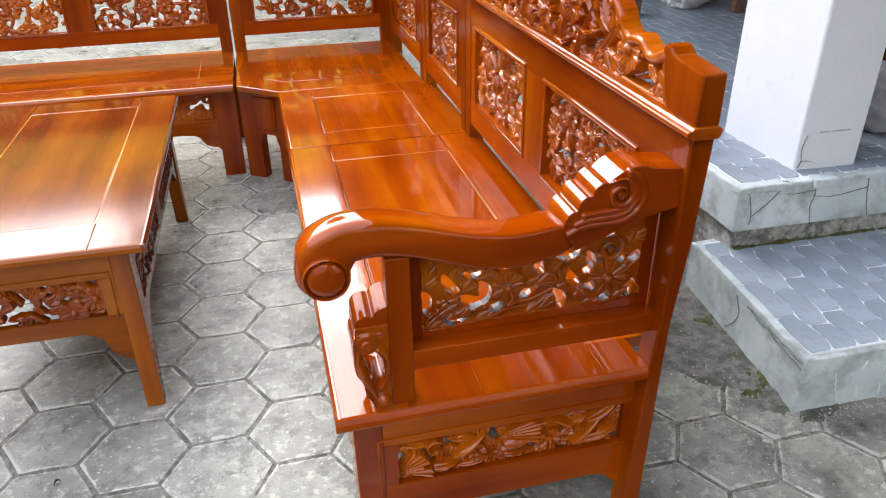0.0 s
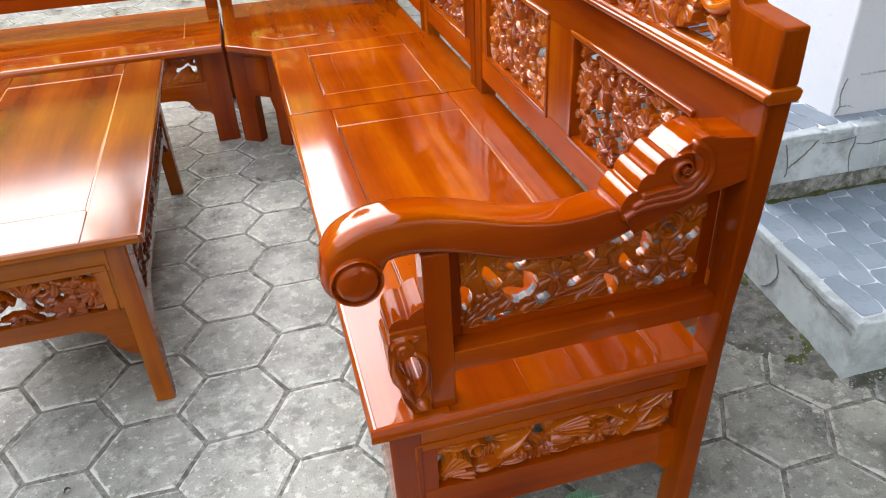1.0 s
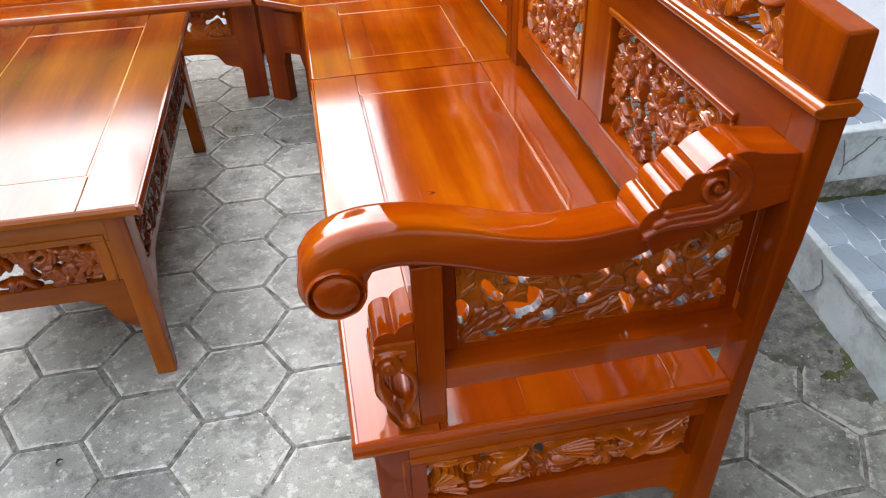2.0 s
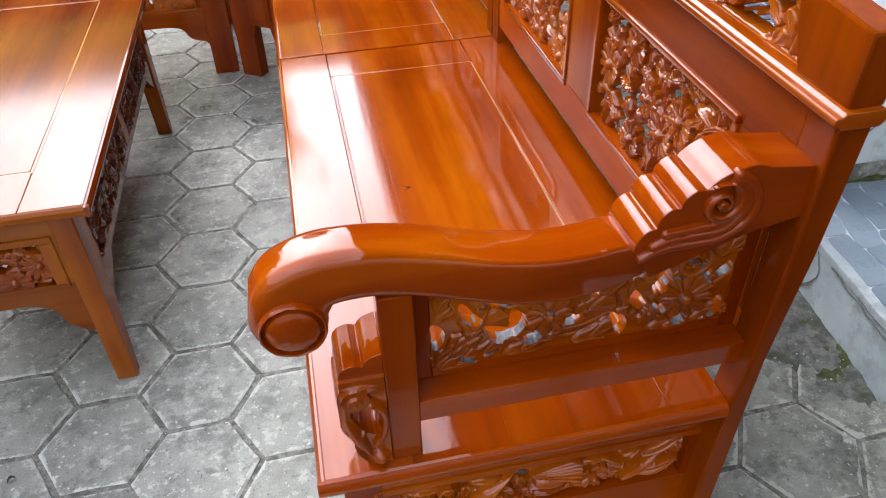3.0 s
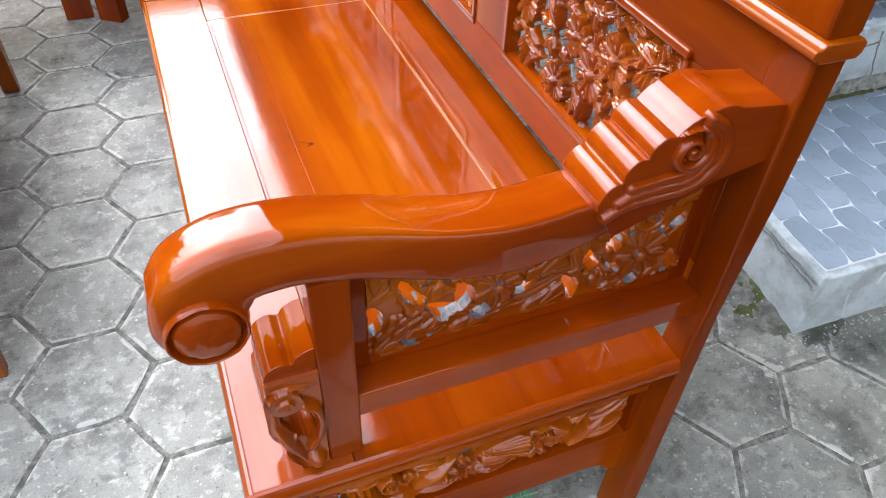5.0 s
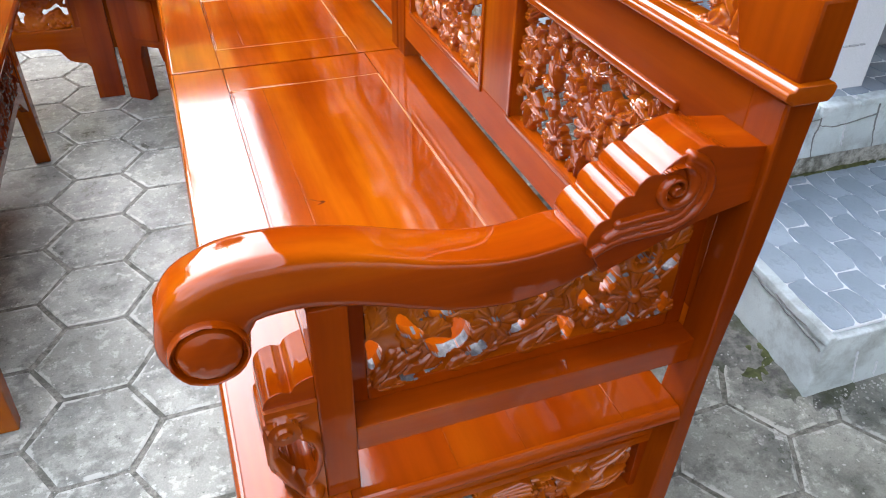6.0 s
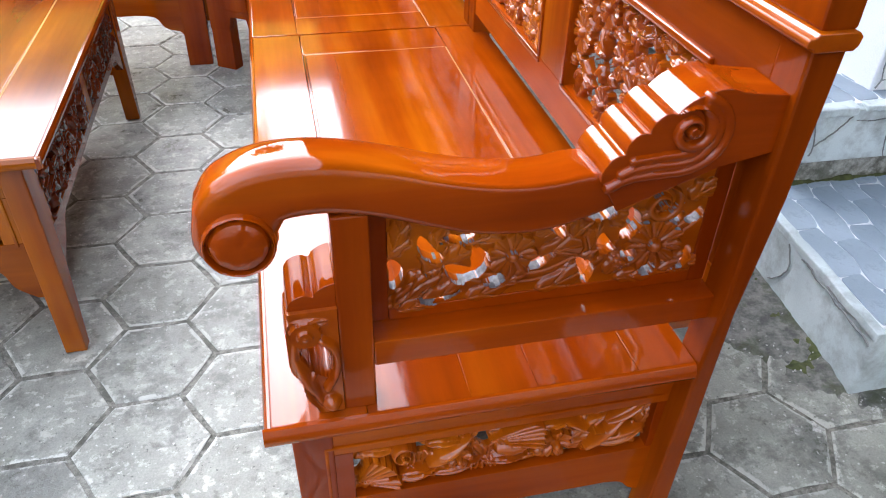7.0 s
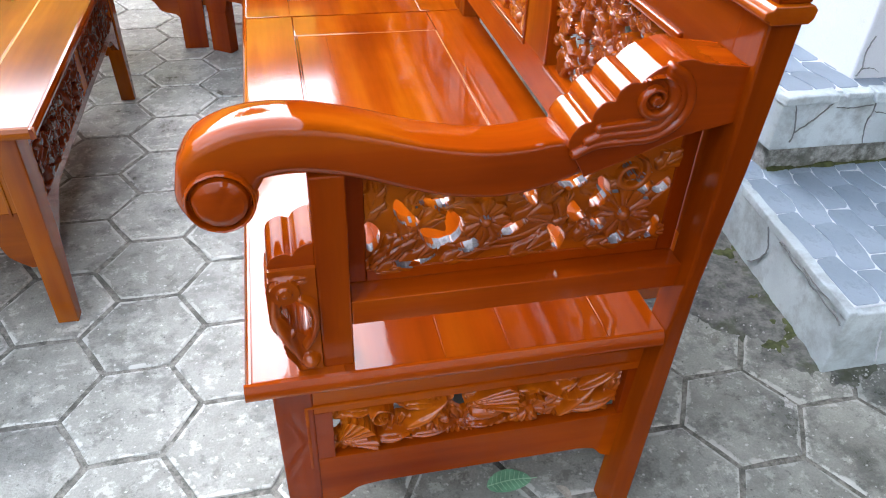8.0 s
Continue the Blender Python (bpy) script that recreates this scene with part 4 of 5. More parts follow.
        gone |= (x / (0.95 * l)) ** 2 + ((y - 0.25 * x * x / l) / (1.08 * w)) ** 2 < 1
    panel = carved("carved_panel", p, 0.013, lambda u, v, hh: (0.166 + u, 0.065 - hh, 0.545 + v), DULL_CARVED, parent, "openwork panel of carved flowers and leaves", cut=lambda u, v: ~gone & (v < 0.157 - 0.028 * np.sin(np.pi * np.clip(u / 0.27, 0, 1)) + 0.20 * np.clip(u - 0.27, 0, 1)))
    # upward-facing hole edges get the painted grey glint, broken by noise
    panel.data.materials.append(EDGE_GLINT)
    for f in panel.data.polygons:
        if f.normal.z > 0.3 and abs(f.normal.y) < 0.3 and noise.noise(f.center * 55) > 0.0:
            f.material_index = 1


def arm_bracket(parent):
    """The carved leaf that stands on the seat in front of the arm's post, pierced through its middle."""
    outline = curve_through([(0.068, 0.213), (0.057, 0.210), (0.048, 0.204), (0.043, 0.197), (0.034, 0.200), (0.023, 0.197), (0.016, 0.190), (0.012, 0.168), (0.013, 0.152), (0.009, 0.144), (0.008, 0.123), (0.008, 0.088), (0.011, 0.073), (0.019, 0.058), (0.023, 0.036), (0.028, 0.024), (0.034, 0.012), (0.036, 0.0)], 4) + [(0.068, 0.0)]
    r = Relief(0.069, 0.236, 0.0012, 5)
    inside = np.zeros(r.u.shape, bool)
    for (ax, ay), (bx, by) in zip(outline, outline[1:] + outline[:1]):
        cross = (ay > r.v) != (by > r.v)
        inside ^= cross & (r.u < (bx - ax) * (r.v - ay) / (by - ay + 1e-12) + ax)
    x, y = r.local(0.042, 0.090, -1.2)
    hole = (x / 0.031) ** 2 + (y / (0.0145 * (1.05 - 10 * x))) ** 2 < 1
    keep = inside & ~hole
    r.raise_to(keep, 0.011)

    def dome(cu, cv, rad, top, flat=0.0):
        q = np.hypot(r.u - cu, r.v - cv) / rad
        r.raise_to(q < 1, top * np.maximum(np.sqrt(np.clip(1 - q * q, 0, 1)), flat * (q < 0.9)))

    r.frond(0.010, 0.150, -0.1, 0.056, 0.012, 0.1, 0.017, 2)
    r.frond(0.012, 0.062, 1.45, 0.085, 0.008, 0.05, 0.014, 1)
    r.frond(0.044, 0.002, 2.05, 0.080, 0.016, -0.15, 0.019, 2)
    r.frond(0.040, 0.026, 1.95, 0.085, 0.013, -0.05, 0.021, 1)
    r.frond(0.020, 0.056, 0.55, 0.030, 0.010, 0.2, 0.017, 1)
    r.stem([(0.048, 0.124), (0.060, 0.112), (0.0645, 0.090), (0.060, 0.066), (0.050, 0.046)], 0.0060, 0.021)
    dome(0.030, 0.136, 0.0200, 0.021, 0.86)
    dome(0.030, 0.136, 0.0095, 0.024, 0.94)
    dome(0.053, 0.019, 0.0140, 0.026)
    carved("arm_bracket", r, 0.052, lambda u, v, h: (0.034 + u, 0.032 - h, 0.431 + v), CARVED, parent, "carved acanthus bracket pierced by a pointed hole", cut=lambda u, v: keep & (v < 0.166))
    lobes = curve_through([(0.068, 0.213), (0.057, 0.210), (0.048, 0.204), (0.043, 0.197), (0.034, 0.200), (0.023, 0.197), (0.016, 0.190), (0.013, 0.178), (0.013, 0.160)], 8) + [(0.068, 0.160)]
    top = prism([(0.034 + u, 0.431 + v) for u, v in lobes], "y", 0.026, 0.084, 0.0025, 2, 50)
    for v in top.verts:
        if v.co.z > 0.431 + 0.161:
            v.co.z -= 0.35 * max(0.0, 0.068 - v.co.y)
    part("bracket_top", top, WOOD_X, parent)


bench = thing("bench", (0, 0, 0), "glossy red-brown teak bench with scrolled armrest and carved openwork panels", "bench", "corner sofa set")
seat_boards(bench, 1.312, (0.134, 0.491, 0.150, 1.175))
back(bench, 1.312, [(0.172, 0.618), (0.768, 1.205)], 0.0016, 11, low=0.478)
front_apron(bench, 1.312, [(0.20, 0.58), (0.73, 1.11)], 0.004, 60)
end_apron(bench)
arm(bench)
arm_bracket(bench)
for spots in ([(0.209, 0.663), (0.216, 0.658), (0.226, 0.650), (0.236, 0.648), (0.239, 0.643), (0.233, 0.640), (0.222, 0.637), (0.231, 0.643), (0.229, 0.647), (0.219, 0.654)], [(0.1585, 0.432), (0.163, 0.427), (0.166, 0.429), (0.161, 0.434)]):
    part("knot", prism(spots[::-1], "z", SEAT - 0.004, SEAT - 0.0002, 0), DARK_AND_SHADED_WOOD, bench, "small dark knot in the seat")

single = thing("armless_chair", (0, 1.318, 0), "armless glossy teak seat with a carved back panel", "seat", "corner sofa set")
seat_boards(single, 0.645, (0.130, 0.476, 0.124, 0.522), near=False)
back(single, 0.645, [(0.115, 0.53)], 0.003, 23, blocks=(False, False))
front_apron(single, 0.645, [(0.18, 0.46)], 0.005, 66)


def corner_seat():
    ob = thing("corner_chair", (0, 1.966, 0), "glossy teak corner seat with a cut front corner and two backs", "seat", "corner sofa set")
    out = [(0.0, 0.0), (0.585, 0.0), (0.585, 0.745), (-0.160, 0.745), (-0.160, 0.135)]
    part("seat_board", prism(out, "z", UNDER, SEAT - 0.0012, 0.005), WOOD_Y, ob)
    inner = [(0.035, 0.130), (0.455, 0.130), (0.455, 0.60), (-0.045, 0.60), (-0.045, 0.20)]
    part("seat_panel", prism(inner, "z", UNDER + 0.004, SEAT + 0.0008, 0.002), WOOD_Y, ob)
    # chamfered front with a raised panel, and its legs
    a, b = Vector((-0.162, 0.222, 0)), Vector((0.022, 0.090, 0))
    d = (b - a).normalized()
    nrm = Vector((d.y, -d.x, 0))

    def on_front(bm):
        m = Matrix(((d.x, -nrm.x, 0, a.x), (d.y, -nrm.y, 0, a.y), (0, 0, 1, 0), (0, 0, 0, 1)))
        bmesh.ops.transform(bm, matrix=m, verts=bm.verts[:])
        return bm

    w = (b - a).length
    part("apron", on_front(prism([(0, 0.402), (0, 0.15), (0.085, 0.155), (0.098, 0.205), (w - 0.064, 0.205), (w - 0.053, 0.16), (w, 0.15), (w, 0.402)], "y", 0, 0.022, 0.002)), WOOD_Z, ob)
    part("raised_panel", on_front(box(0.075, w - 0.050, -0.006, 0.001, 0.230, 0.368, 0.004)), WOOD_Z, ob)
    for u, lw in ((0.0, 0.085), (w - 0.052, 0.052)):
        part("leg", on_front(box(u, u + lw, 0.003, 0.05, 0.0, 0.402, 0.003)), WOOD_Z, ob)
    part("leg", box(0.54, 0.585, 0.70, 0.745, 0, 0.402, 0.003), WOOD_Z, ob)
    part("leg", box(-0.155, -0.11, 0.69, 0.735, 0, 0.402, 0.003), WOOD_Z, ob)
    return ob


corner = corner_seat()
back(corner, 0.745, [(0.13, 0.60)], 0.0035, 29, blocks=(False, False))
corner_back = new("side_backrest")
corner_back.parent = corner
corner_back.matrix_basis = pose(0.590, 0.152, 0, 0, 0, 90)
back(corner_back, 0.752, [(0.09, 0.640)], 0.0035, 33, blocks=(False, False), low=0.495, crest=False)

long_bench = thing("bench", (-0.172, 2.106, 0), "long glossy teak bench with carved openwork back panels", "bench", "corner sofa set", 90)
seat_boards(long_bench, 1.95, (0.150, 0.47, 0.14, 1.80), near=False)
back(long_bench, 1.95, [(0.095, 0.575), (0.70, 1.19), (1.31, 1.80)], 0.004, 37, low=0.497, crest=False, blocks=(False, False))
front_apron(long_bench, 1.95, [(0.115, 0.62), (0.75, 1.25), (1.35, 1.84)], 0.004, 70, 0.004, 0.087, 0.075)


def coffee_table():
    ob = thing("coffee_table", (-0.357, 0.643, 0), "low glossy teak coffee table with carved openwork aprons", "table")
    W, L, top = 0.60, 1.205, 0.487
    x0, x1 = -W, 0.0
    zt = top - 0.020
    ix0, ix1, iy0, iy1 = -0.473, -0.127, 0.150, 1.088
    g, e = 0.0022, 0.0085
    part("inlay_line", joined(*(box(a, b, c, d, zt, top - 0.0011, 0.0006) for a, b, c, d in ((ix0 - g, ix0 + g, iy0, iy1), (ix1 - g, ix1 + g, iy0, iy1), (ix0 + g, ix1 - g, iy0 - g, iy0 + g), (ix0 + g, ix1 - g, iy1 - g, iy1 + g)))), INLAY, ob, "thin pale inlay line")
    part("side_board", box(x0 + e, ix0 - g, e, L - e, zt, top, 0.0022), TABLE_TOP, ob)
    part("side_board", box(ix1 + g, x1 - e, e, L - e, zt, top, 0.0022), TABLE_TOP, ob)
    part("end_board", box(ix0 - g, ix1 + g, e, iy0 - g, zt, top - 0.0003, 0.0022), TABLE_TOP, ob)
    part("end_board", box(ix0 - g, ix1 + g, iy1 + g, L - e, zt, top - 0.0003, 0.0022), TABLE_TOP, ob)
    part("top_panel", box(ix0 + g, ix1 - g, iy0 + g, iy1 - g, zt, top - 0.0006, 0.0024), TABLE_TOP, ob)
    part("under_board", box(x0 + 0.02, x1 - 0.02, 0.02, L - 0.02, zt - 0.006, zt + 0.014, 0), SHADED_TABLE_Y, ob)
    nose = [(0.0087, -0.0003), (0.005, -0.0015), (0.001, -0.008), (0.0, -0.013), (0.001, -0.019), (0.004, -0.022), (0.0087, -0.022)]
    part("nosing", prism([(-a, top + b) for a, b in nose], "y", 0, L, 0), SHADED_TABLE_Y, ob)
    part("nosing", prism([(x0 + a, top + b) for a, b in nose], "y", 0, L, 0), SHADED_TABLE_Y, ob)
    part("nosing", prism([(a, top + b) for a, b in nose], "x", x0, x1, 0), TABLE_X, ob)
    part("nosing", prism([(L - a, top + b) for a, b in nose], "x", x0, x1, 0), TABLE_X, ob)
    la = 0.044
    lx0, lx1, ly0, ly1 = x0 + 0.046, x1 - 0.046, 0.032, L - 0.032
    for sx in (lx0, lx1 - la):
        for sy, k in ((ly0, 1), (ly1, -1)):
            y = [(sy, zt - 0.004), (sy + k * 0.062, zt - 0.004), (sy + k * 0.060, 0.20), (sy + k * 0.030, 0.0), (sy, 0.0)]
            part("leg", prism(y, "x", sx, sx + la, 0.003), TABLE_Z, ob)
    lo, hi = 0.290, 0.392
    for y, sgn in ((ly0 + 0.004, 1), (ly1 - 0.004, -1)):
        a, b = lx0 + la, lx1 - la
        y2 = y + sgn * 0.02
        part("apron_top", box(a, b, min(y, y2), max(y, y2), hi, zt - 0.005, 0.002), TABLE_X, ob)
        low = [(a, lo), (a, 0.155), *curve_through([(a + 0.01, 0.155), (a + 0.045, 0.185), (a + 0.06, 0.225), (a + 0.10, 0.245)], 4), *curve_through([(b - 0.10, 0.245), (b - 0.06, 0.225), (b - 0.045, 0.185), (b - 0.01, 0.155)], 4), (b, 0.155), (b, lo)]
        part("apron_bottom", prism(low, "y", min(y, y2), max(y, y2), 0.0015), TABLE_X, ob)
        part("apron_stile", box(a, a + 0.035, min(y, y2), max(y, y2), lo, hi, 0.001), TABLE_Z, ob)
        part("apron_stile", box(b - 0.035, b, min(y, y2), max(y, y2), lo, hi, 0.001), TABLE_Z, ob)
        r = Relief(b - a - 0.07, hi - lo, 0.0025, 80)
        r.posy(0.046, 0.016, 0.5)
        carved("carved_panel", r, 0.012, lambda u, v, h, y=y, sgn=sgn: (a + 0.035 + u, y + sgn * (0.012 - h), lo + v), TABLE_CARVED, ob, "openwork floral carving")
        yy = (min(y, y - sgn * 0.004), max(y, y - sgn * 0.004))
        part("moulding", joined(box(a + 0.008, b - 0.008, *yy, hi + 0.008, hi + 0.018, 0.0018), box(a + 0.008, a + 0.014, *yy, lo - 0.006, hi + 0.008, 0.0015), box(b - 0.014, b - 0.008, *yy, lo - 0.006, hi + 0.008, 0.0015)), TABLE_X, ob)
    for x, sgn in ((lx1 - 0.004, -1), (lx0 + 0.004, 1)):
        a, b = ly0 + 0.06, ly1 - 0.06
        x2 = x + sgn * 0.02
        xs = (min(x, x2), max(x, x2))
        mid = (a + b) / 2
        part("apron_top", box(*xs, a, b, 0.40, zt - 0.005, 0.002), SHADED_TABLE_Y, ob)
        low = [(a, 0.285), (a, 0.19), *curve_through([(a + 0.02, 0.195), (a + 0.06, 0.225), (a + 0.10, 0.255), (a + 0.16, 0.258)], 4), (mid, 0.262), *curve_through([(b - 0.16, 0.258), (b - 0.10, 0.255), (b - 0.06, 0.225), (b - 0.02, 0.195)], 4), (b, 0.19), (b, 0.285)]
        part("apron_bottom", prism(low, "x", *xs, 0.0015), SHADED_TABLE_Y, ob)
        for p, q in ((a, a + 0.02), (mid - 0.022, mid + 0.022), (b - 0.02, b)):
            part("apron_stile", box(*xs, p, q, 0.285, 0.40, 0.001), TABLE_Z, ob)
        for k, (p, q) in enumerate(((a + 0.02, mid - 0.022), (mid + 0.022, b - 0.02))):
            r = Relief(q - p, 0.115, 0.0032, 90 + k)
            r.leafage(0.034, 0.12, 0.012)
            # long-side carving coloured near black to stand for its shade
            carved("carved_panel", r, 0.012, lambda u, v, h, p=p, x=x, sgn=sgn: (x + sgn * (0.010 - h), p + u, 0.285 + v), DARK_AND_SHADED_WOOD, ob, "openwork floral carving")
    return ob


table = coffee_table()


part("wall", box(-2.4, 7.0, 0, 5.0, 2.75, 4.85, 0.01), OCHRE, reflected_house)
part("lower_wall", box(-2.4, 7.0, 0.05, 5.0, 0, 2.74, 0.01), TERRACOTTA, reflected_house, "terracotta painted lower storey")
part("roof", prism([(-2.7, 4.82), (7.2, 4.82), (7.1, 4.96), (-2.5, 4.96)], "y", -0.3, 5.3, 0.01), BROWN, reflected_house)

# ---------------------------------------------------------------- trees and small things
def tree(at, height, spread, seed, low=0.38, leaves=260):
    rr = random.Random(seed)
    ob = thing("tree", at, "unseen broad tree with yellow-green leaves beyond the yard", "tree")
    bm = bmesh.new()

    def limb(a, b, ra, rb):
        a, b = Vector(a), Vector(b)
        q = (b - a).to_track_quat("Z", "Y").to_matrix().to_4x4()
        bmesh.ops.create_cone(bm, cap_ends=True, segments=8, radius1=ra, radius2=rb, depth=(b - a).length, matrix=Matrix.Translation((a + b) / 2) @ q)

    fork = (0, 0, height * (low + 0.02))
    limb((0, 0, -0.05), fork, 0.2, 0.14)
    tips = []
    for i in range(13):
        a = i * 2.4
        tip = (math.cos(a) * spread * rr.uniform(0.3, 0.9), math.sin(a) * spread * rr.uniform(0.3, 0.9), height * rr.uniform(low, 0.9))
        limb(fork, tip, 0.08, 0.02)
        tips.append(Vector(tip))
    part("trunk", bm, BARK, ob)
    verts, faces = [], []
    for t in tips:
        for _ in range(leaves):
            c = t + Vector((rr.gauss(0, 1), rr.gauss(0, 1), rr.gauss(0, 0.7))) * spread * 0.28
            u = Vector((rr.uniform(-1, 1), rr.uniform(-1, 1), rr.uniform(-1, 1))).normalized()
            v = u.orthogonal().normalized()
            s = rr.uniform(0.15, 0.30)
            n = len(verts)
            verts += [c - u * s, c + v * s * 0.45, c + u * s, c - v * s * 0.45]
            faces.append((n, n + 1, n + 2, n + 3))
    me = bpy.data.meshes.new("crown")
    me.from_pydata(verts, [], faces)
    me.materials.append(FOLIAGE)
    crown = new("crown", me)
    crown.parent = ob
    return ob


# the tall third tree, out of view, is added to screen bright sky from reflections
for i, (x, y, h, s, low, leaves) in enumerate(((-6.6, 7.6, 4.6, 1.7, 0.38, 260), (-6.4, 1.5, 4.4, 1.6, 0.38, 260), (-2.2, 17.6, 11.8, 2.2, 0.76, 120))):
    tree((x, y, -0.02), h, s, i + 1, low, leaves)


def fallen_leaf(at, length, width, turn, material, label, veins=0, fold=0.22, rib=None):
    bm = bmesh.new()
    n = 18
    rows = []

    def half(t):
        return width / 2 * math.sin(math.pi * t ** 0.85) ** 0.6 if 0 < t < 1 else 0.001

    def lift(t, k):
        return 0.006 * math.sin(math.pi * t) + 0.005 * t + abs(k) * half(t) * fold

    for i in range(n + 1):
        t = i / n
        rows.append([bm.verts.new(((t - 0.5) * length, k * half(t), lift(t, k) + 0.0007 * math.sin(t * 50 - 4 * abs(k)))) for k in (-1, -0.66, -0.33, 0, 0.33, 0.66, 1)])
    for a, b in zip(rows, rows[1:]):
        for k in range(6):
            bm.faces.new((a[k], b[k], b[k + 1], a[k + 1]))
    ext = bmesh.ops.extrude_face_region(bm, geom=bm.faces[:])
    bmesh.ops.translate(bm, vec=(0, 0, 0.0008), verts=[g for g in ext["geom"] if isinstance(g, bmesh.types.BMVert)])
    ob = solo("fallen_leaf", bm, material, label, "leaf")
    ob.matrix_world = pose(*at, 0, 0, turn)

    def strip(name, pts, w):
        bm = bmesh.new()
        side = Vector((pts[-1][1] - pts[0][1], pts[0][0] - pts[-1][0])).normalized() * w
        grid = [[bm.verts.new((x + side.x * q, y + side.y * q, z + dz)) for q, dz in ((-1, 0), (0, 0.0007), (1, 0))] for x, y, z in pts]
        for a, b in zip(grid, grid[1:]):
            for k in (0, 1):
                bm.faces.new((a[k], b[k], b[k + 1], a[k + 1]))
        part(name, bm, rib, ob)

    if veins:
        strip("midrib", [((t - 0.5) * length, 0, lift(min(t, 1), 0) + 0.0012) for t in (0.02, 0.2, 0.4, 0.6, 0.8, 1.0, 1.13)], 0.0011)
        for i in range(veins):
            t = 0.10 + 0.80 * i / veins
            for sgn in (-1, 1):
                pts = []
                for q in (0.0, 0.3, 0.6, 0.88):
                    u = min(0.97, t + 0.09 * q)
                    pts.append(((u - 0.5) * length, sgn * q * half(u), lift(u, q) + 0.0013))
                strip("vein", pts, 0.0005)
    return ob


fallen_leaf((0.412, 0.092, 0.001), 0.082, 0.046, -1, LEAF, "fresh green leaf lying on the paving", 8, 0.08, LEAF_RIB)

fallen_leaf((0.502, 0.052, 0.001), 0.035, 0.016, 120, DRY, "small curled dry leaf on the paving")

fallen_leaf((-0.622, 0.448, 0.001), 0.017, 0.008, 25, CRUMB, "tiny dark shrivelled leaf on the paving", 0, 0.8)


def crack(parent, pts, at, wide=0.00042, material=None, name="crack"):
    """A thin dark crack that runs over a plaster face; pts are (along, z) pairs, at() sets them on the face."""
    rr = random.Random(int(pts[0][0] * 1000))
    line = curve_through(pts, 6)
    line = [Vector((x + rr.uniform(-0.0014, 0.0014), z + rr.uniform(-0.0014, 0.0014))) for x, z in line]
    sides = []
    for k, p in enumerate(line):
        d = (line[min(k + 1, len(line) - 1)] - line[max(k - 1, 0)]).normalized()
        w = wide * rr.uniform(0.45, 1.1) * (0.35 if k in (0, len(line) - 1) else 1)
        sides.append((p + Vector((-d.y, d.x)) * w, p - Vector((-d.y, d.x)) * w))
    bm = bmesh.new()
    grid = [[bm.verts.new(at(q.x, q.y, depth)) for q in pair for depth in (0, 0.008)] for pair in sides]
    for a, b in zip(grid, grid[1:]):
        bm.faces.new((a[0], b[0], b[2], a[2]))
        bm.faces.new((a[0], a[1], b[1], b[0]))
        bm.faces.new((a[2], b[2], b[3], a[3]))
    part(name, bm, material or CRACK, parent, smooth=False)


def on_slab(x, z, d):
    return (x, 0.7438 - 0.009 * (x - 1.262) + d, z)


def on_step_side(y, z, d):
    return (1.1435 + (y - 0.232) * 0.0924 + d, y, z)


def on_step_front(x, z, d):
    return (x, 0.2275 - 0.0125 * (x - 1.147) + d, z)


for pts in ([(1.290, 0.372), (1.300, 0.345), (1.314, 0.287), (1.310, 0.262)], [(1.314, 0.289), (1.345, 0.312), (1.368, 0.333), (1.397, 0.366)], [(1.514, 0.38), (1.519, 0.335), (1.513, 0.30), (1.526, 0.243)],
            [(1.519, 0.334), (1.57, 0.325), (1.64, 0.33), (1.705, 0.342)], [(1.700, 0.372), (1.706, 0.33), (1.715, 0.29), (1.729, 0.243)], [(1.41, 0.352), (1.46, 0.347), (1.517, 0.352)]):
    crack(terrace, pts, on_slab)
crack(terrace, [(1.606, 0.325), (1.612, 0.29), (1.617, 0.262)], on_slab, 0.0016, GROUT, "white_run")
for pts in ([(0.560, 0.150), (0.535, 0.105), (0.552, 0.06), (0.592, 0.022)], [(0.40, 0.155), (0.345, 0.150), (0.29, 0.156)], [(0.238, 0.132), (0.262, 0.139), (0.295, 0.136), (0.330, 0.142), (0.352, 0.138), (0.395, 0.145), (0.430, 0.141), (0.470, 0.149), (0.505, 0.146)]):
    crack(step_1, pts, on_step_side, 0.0013)
for pts in ([(1.245, 0.111), (1.252, 0.075), (1.269, 0.018)], [(1.318, 0.060), (1.329, 0.014)], [(1.387, 0.055), (1.396, 0.012)], [(1.33, 0.135), (1.322, 0.10)], [(1.40, 0.14), (1.39, 0.09)]):
    crack(step_1, pts, on_step_front, 0.0012, GROUT, "white_run")
for pts in ([(1.497, 0.395), (1.505, 0.42), (1.499, 0.46), (1.51, 0.50)], [(1.505, 0.415), (1.53, 0.418), (1.56, 0.405)]):
    crack(pillar, pts, lambda x, z, d: (x, 0.8135 - 0.033 * (x - 1.488) + d, z), 0.00022)
# broken mortar along the slab's upper edge
for k, (x0, x1, y0, z0) in enumerate(((1.256, 1.405, 0.736, 0.366), (1.425, 1.50, 0.740, 0.372), (1.505, 1.625, 0.734, 0.360), (1.64, 2.6, 0.737, 0.370))):
    lip = box(x0, x1, y0, 0.778, z0, 0.3895, 0.005)
    part("mortar_lip", roughened(lip, 5 if k < 3 else 14, 0.0045, 20 + k, 22), PLASTER, terrace)
# thin cement edge left along the step's side
part("mortar_lip", roughened(prism([(1.1445, 0.230), (1.170, 0.232), (1.226, 0.83), (1.2, 0.83)], "z", 0.150, 0.1705, 0.003), 16, 0.0028, 31, 25), PLASTER, step_1)


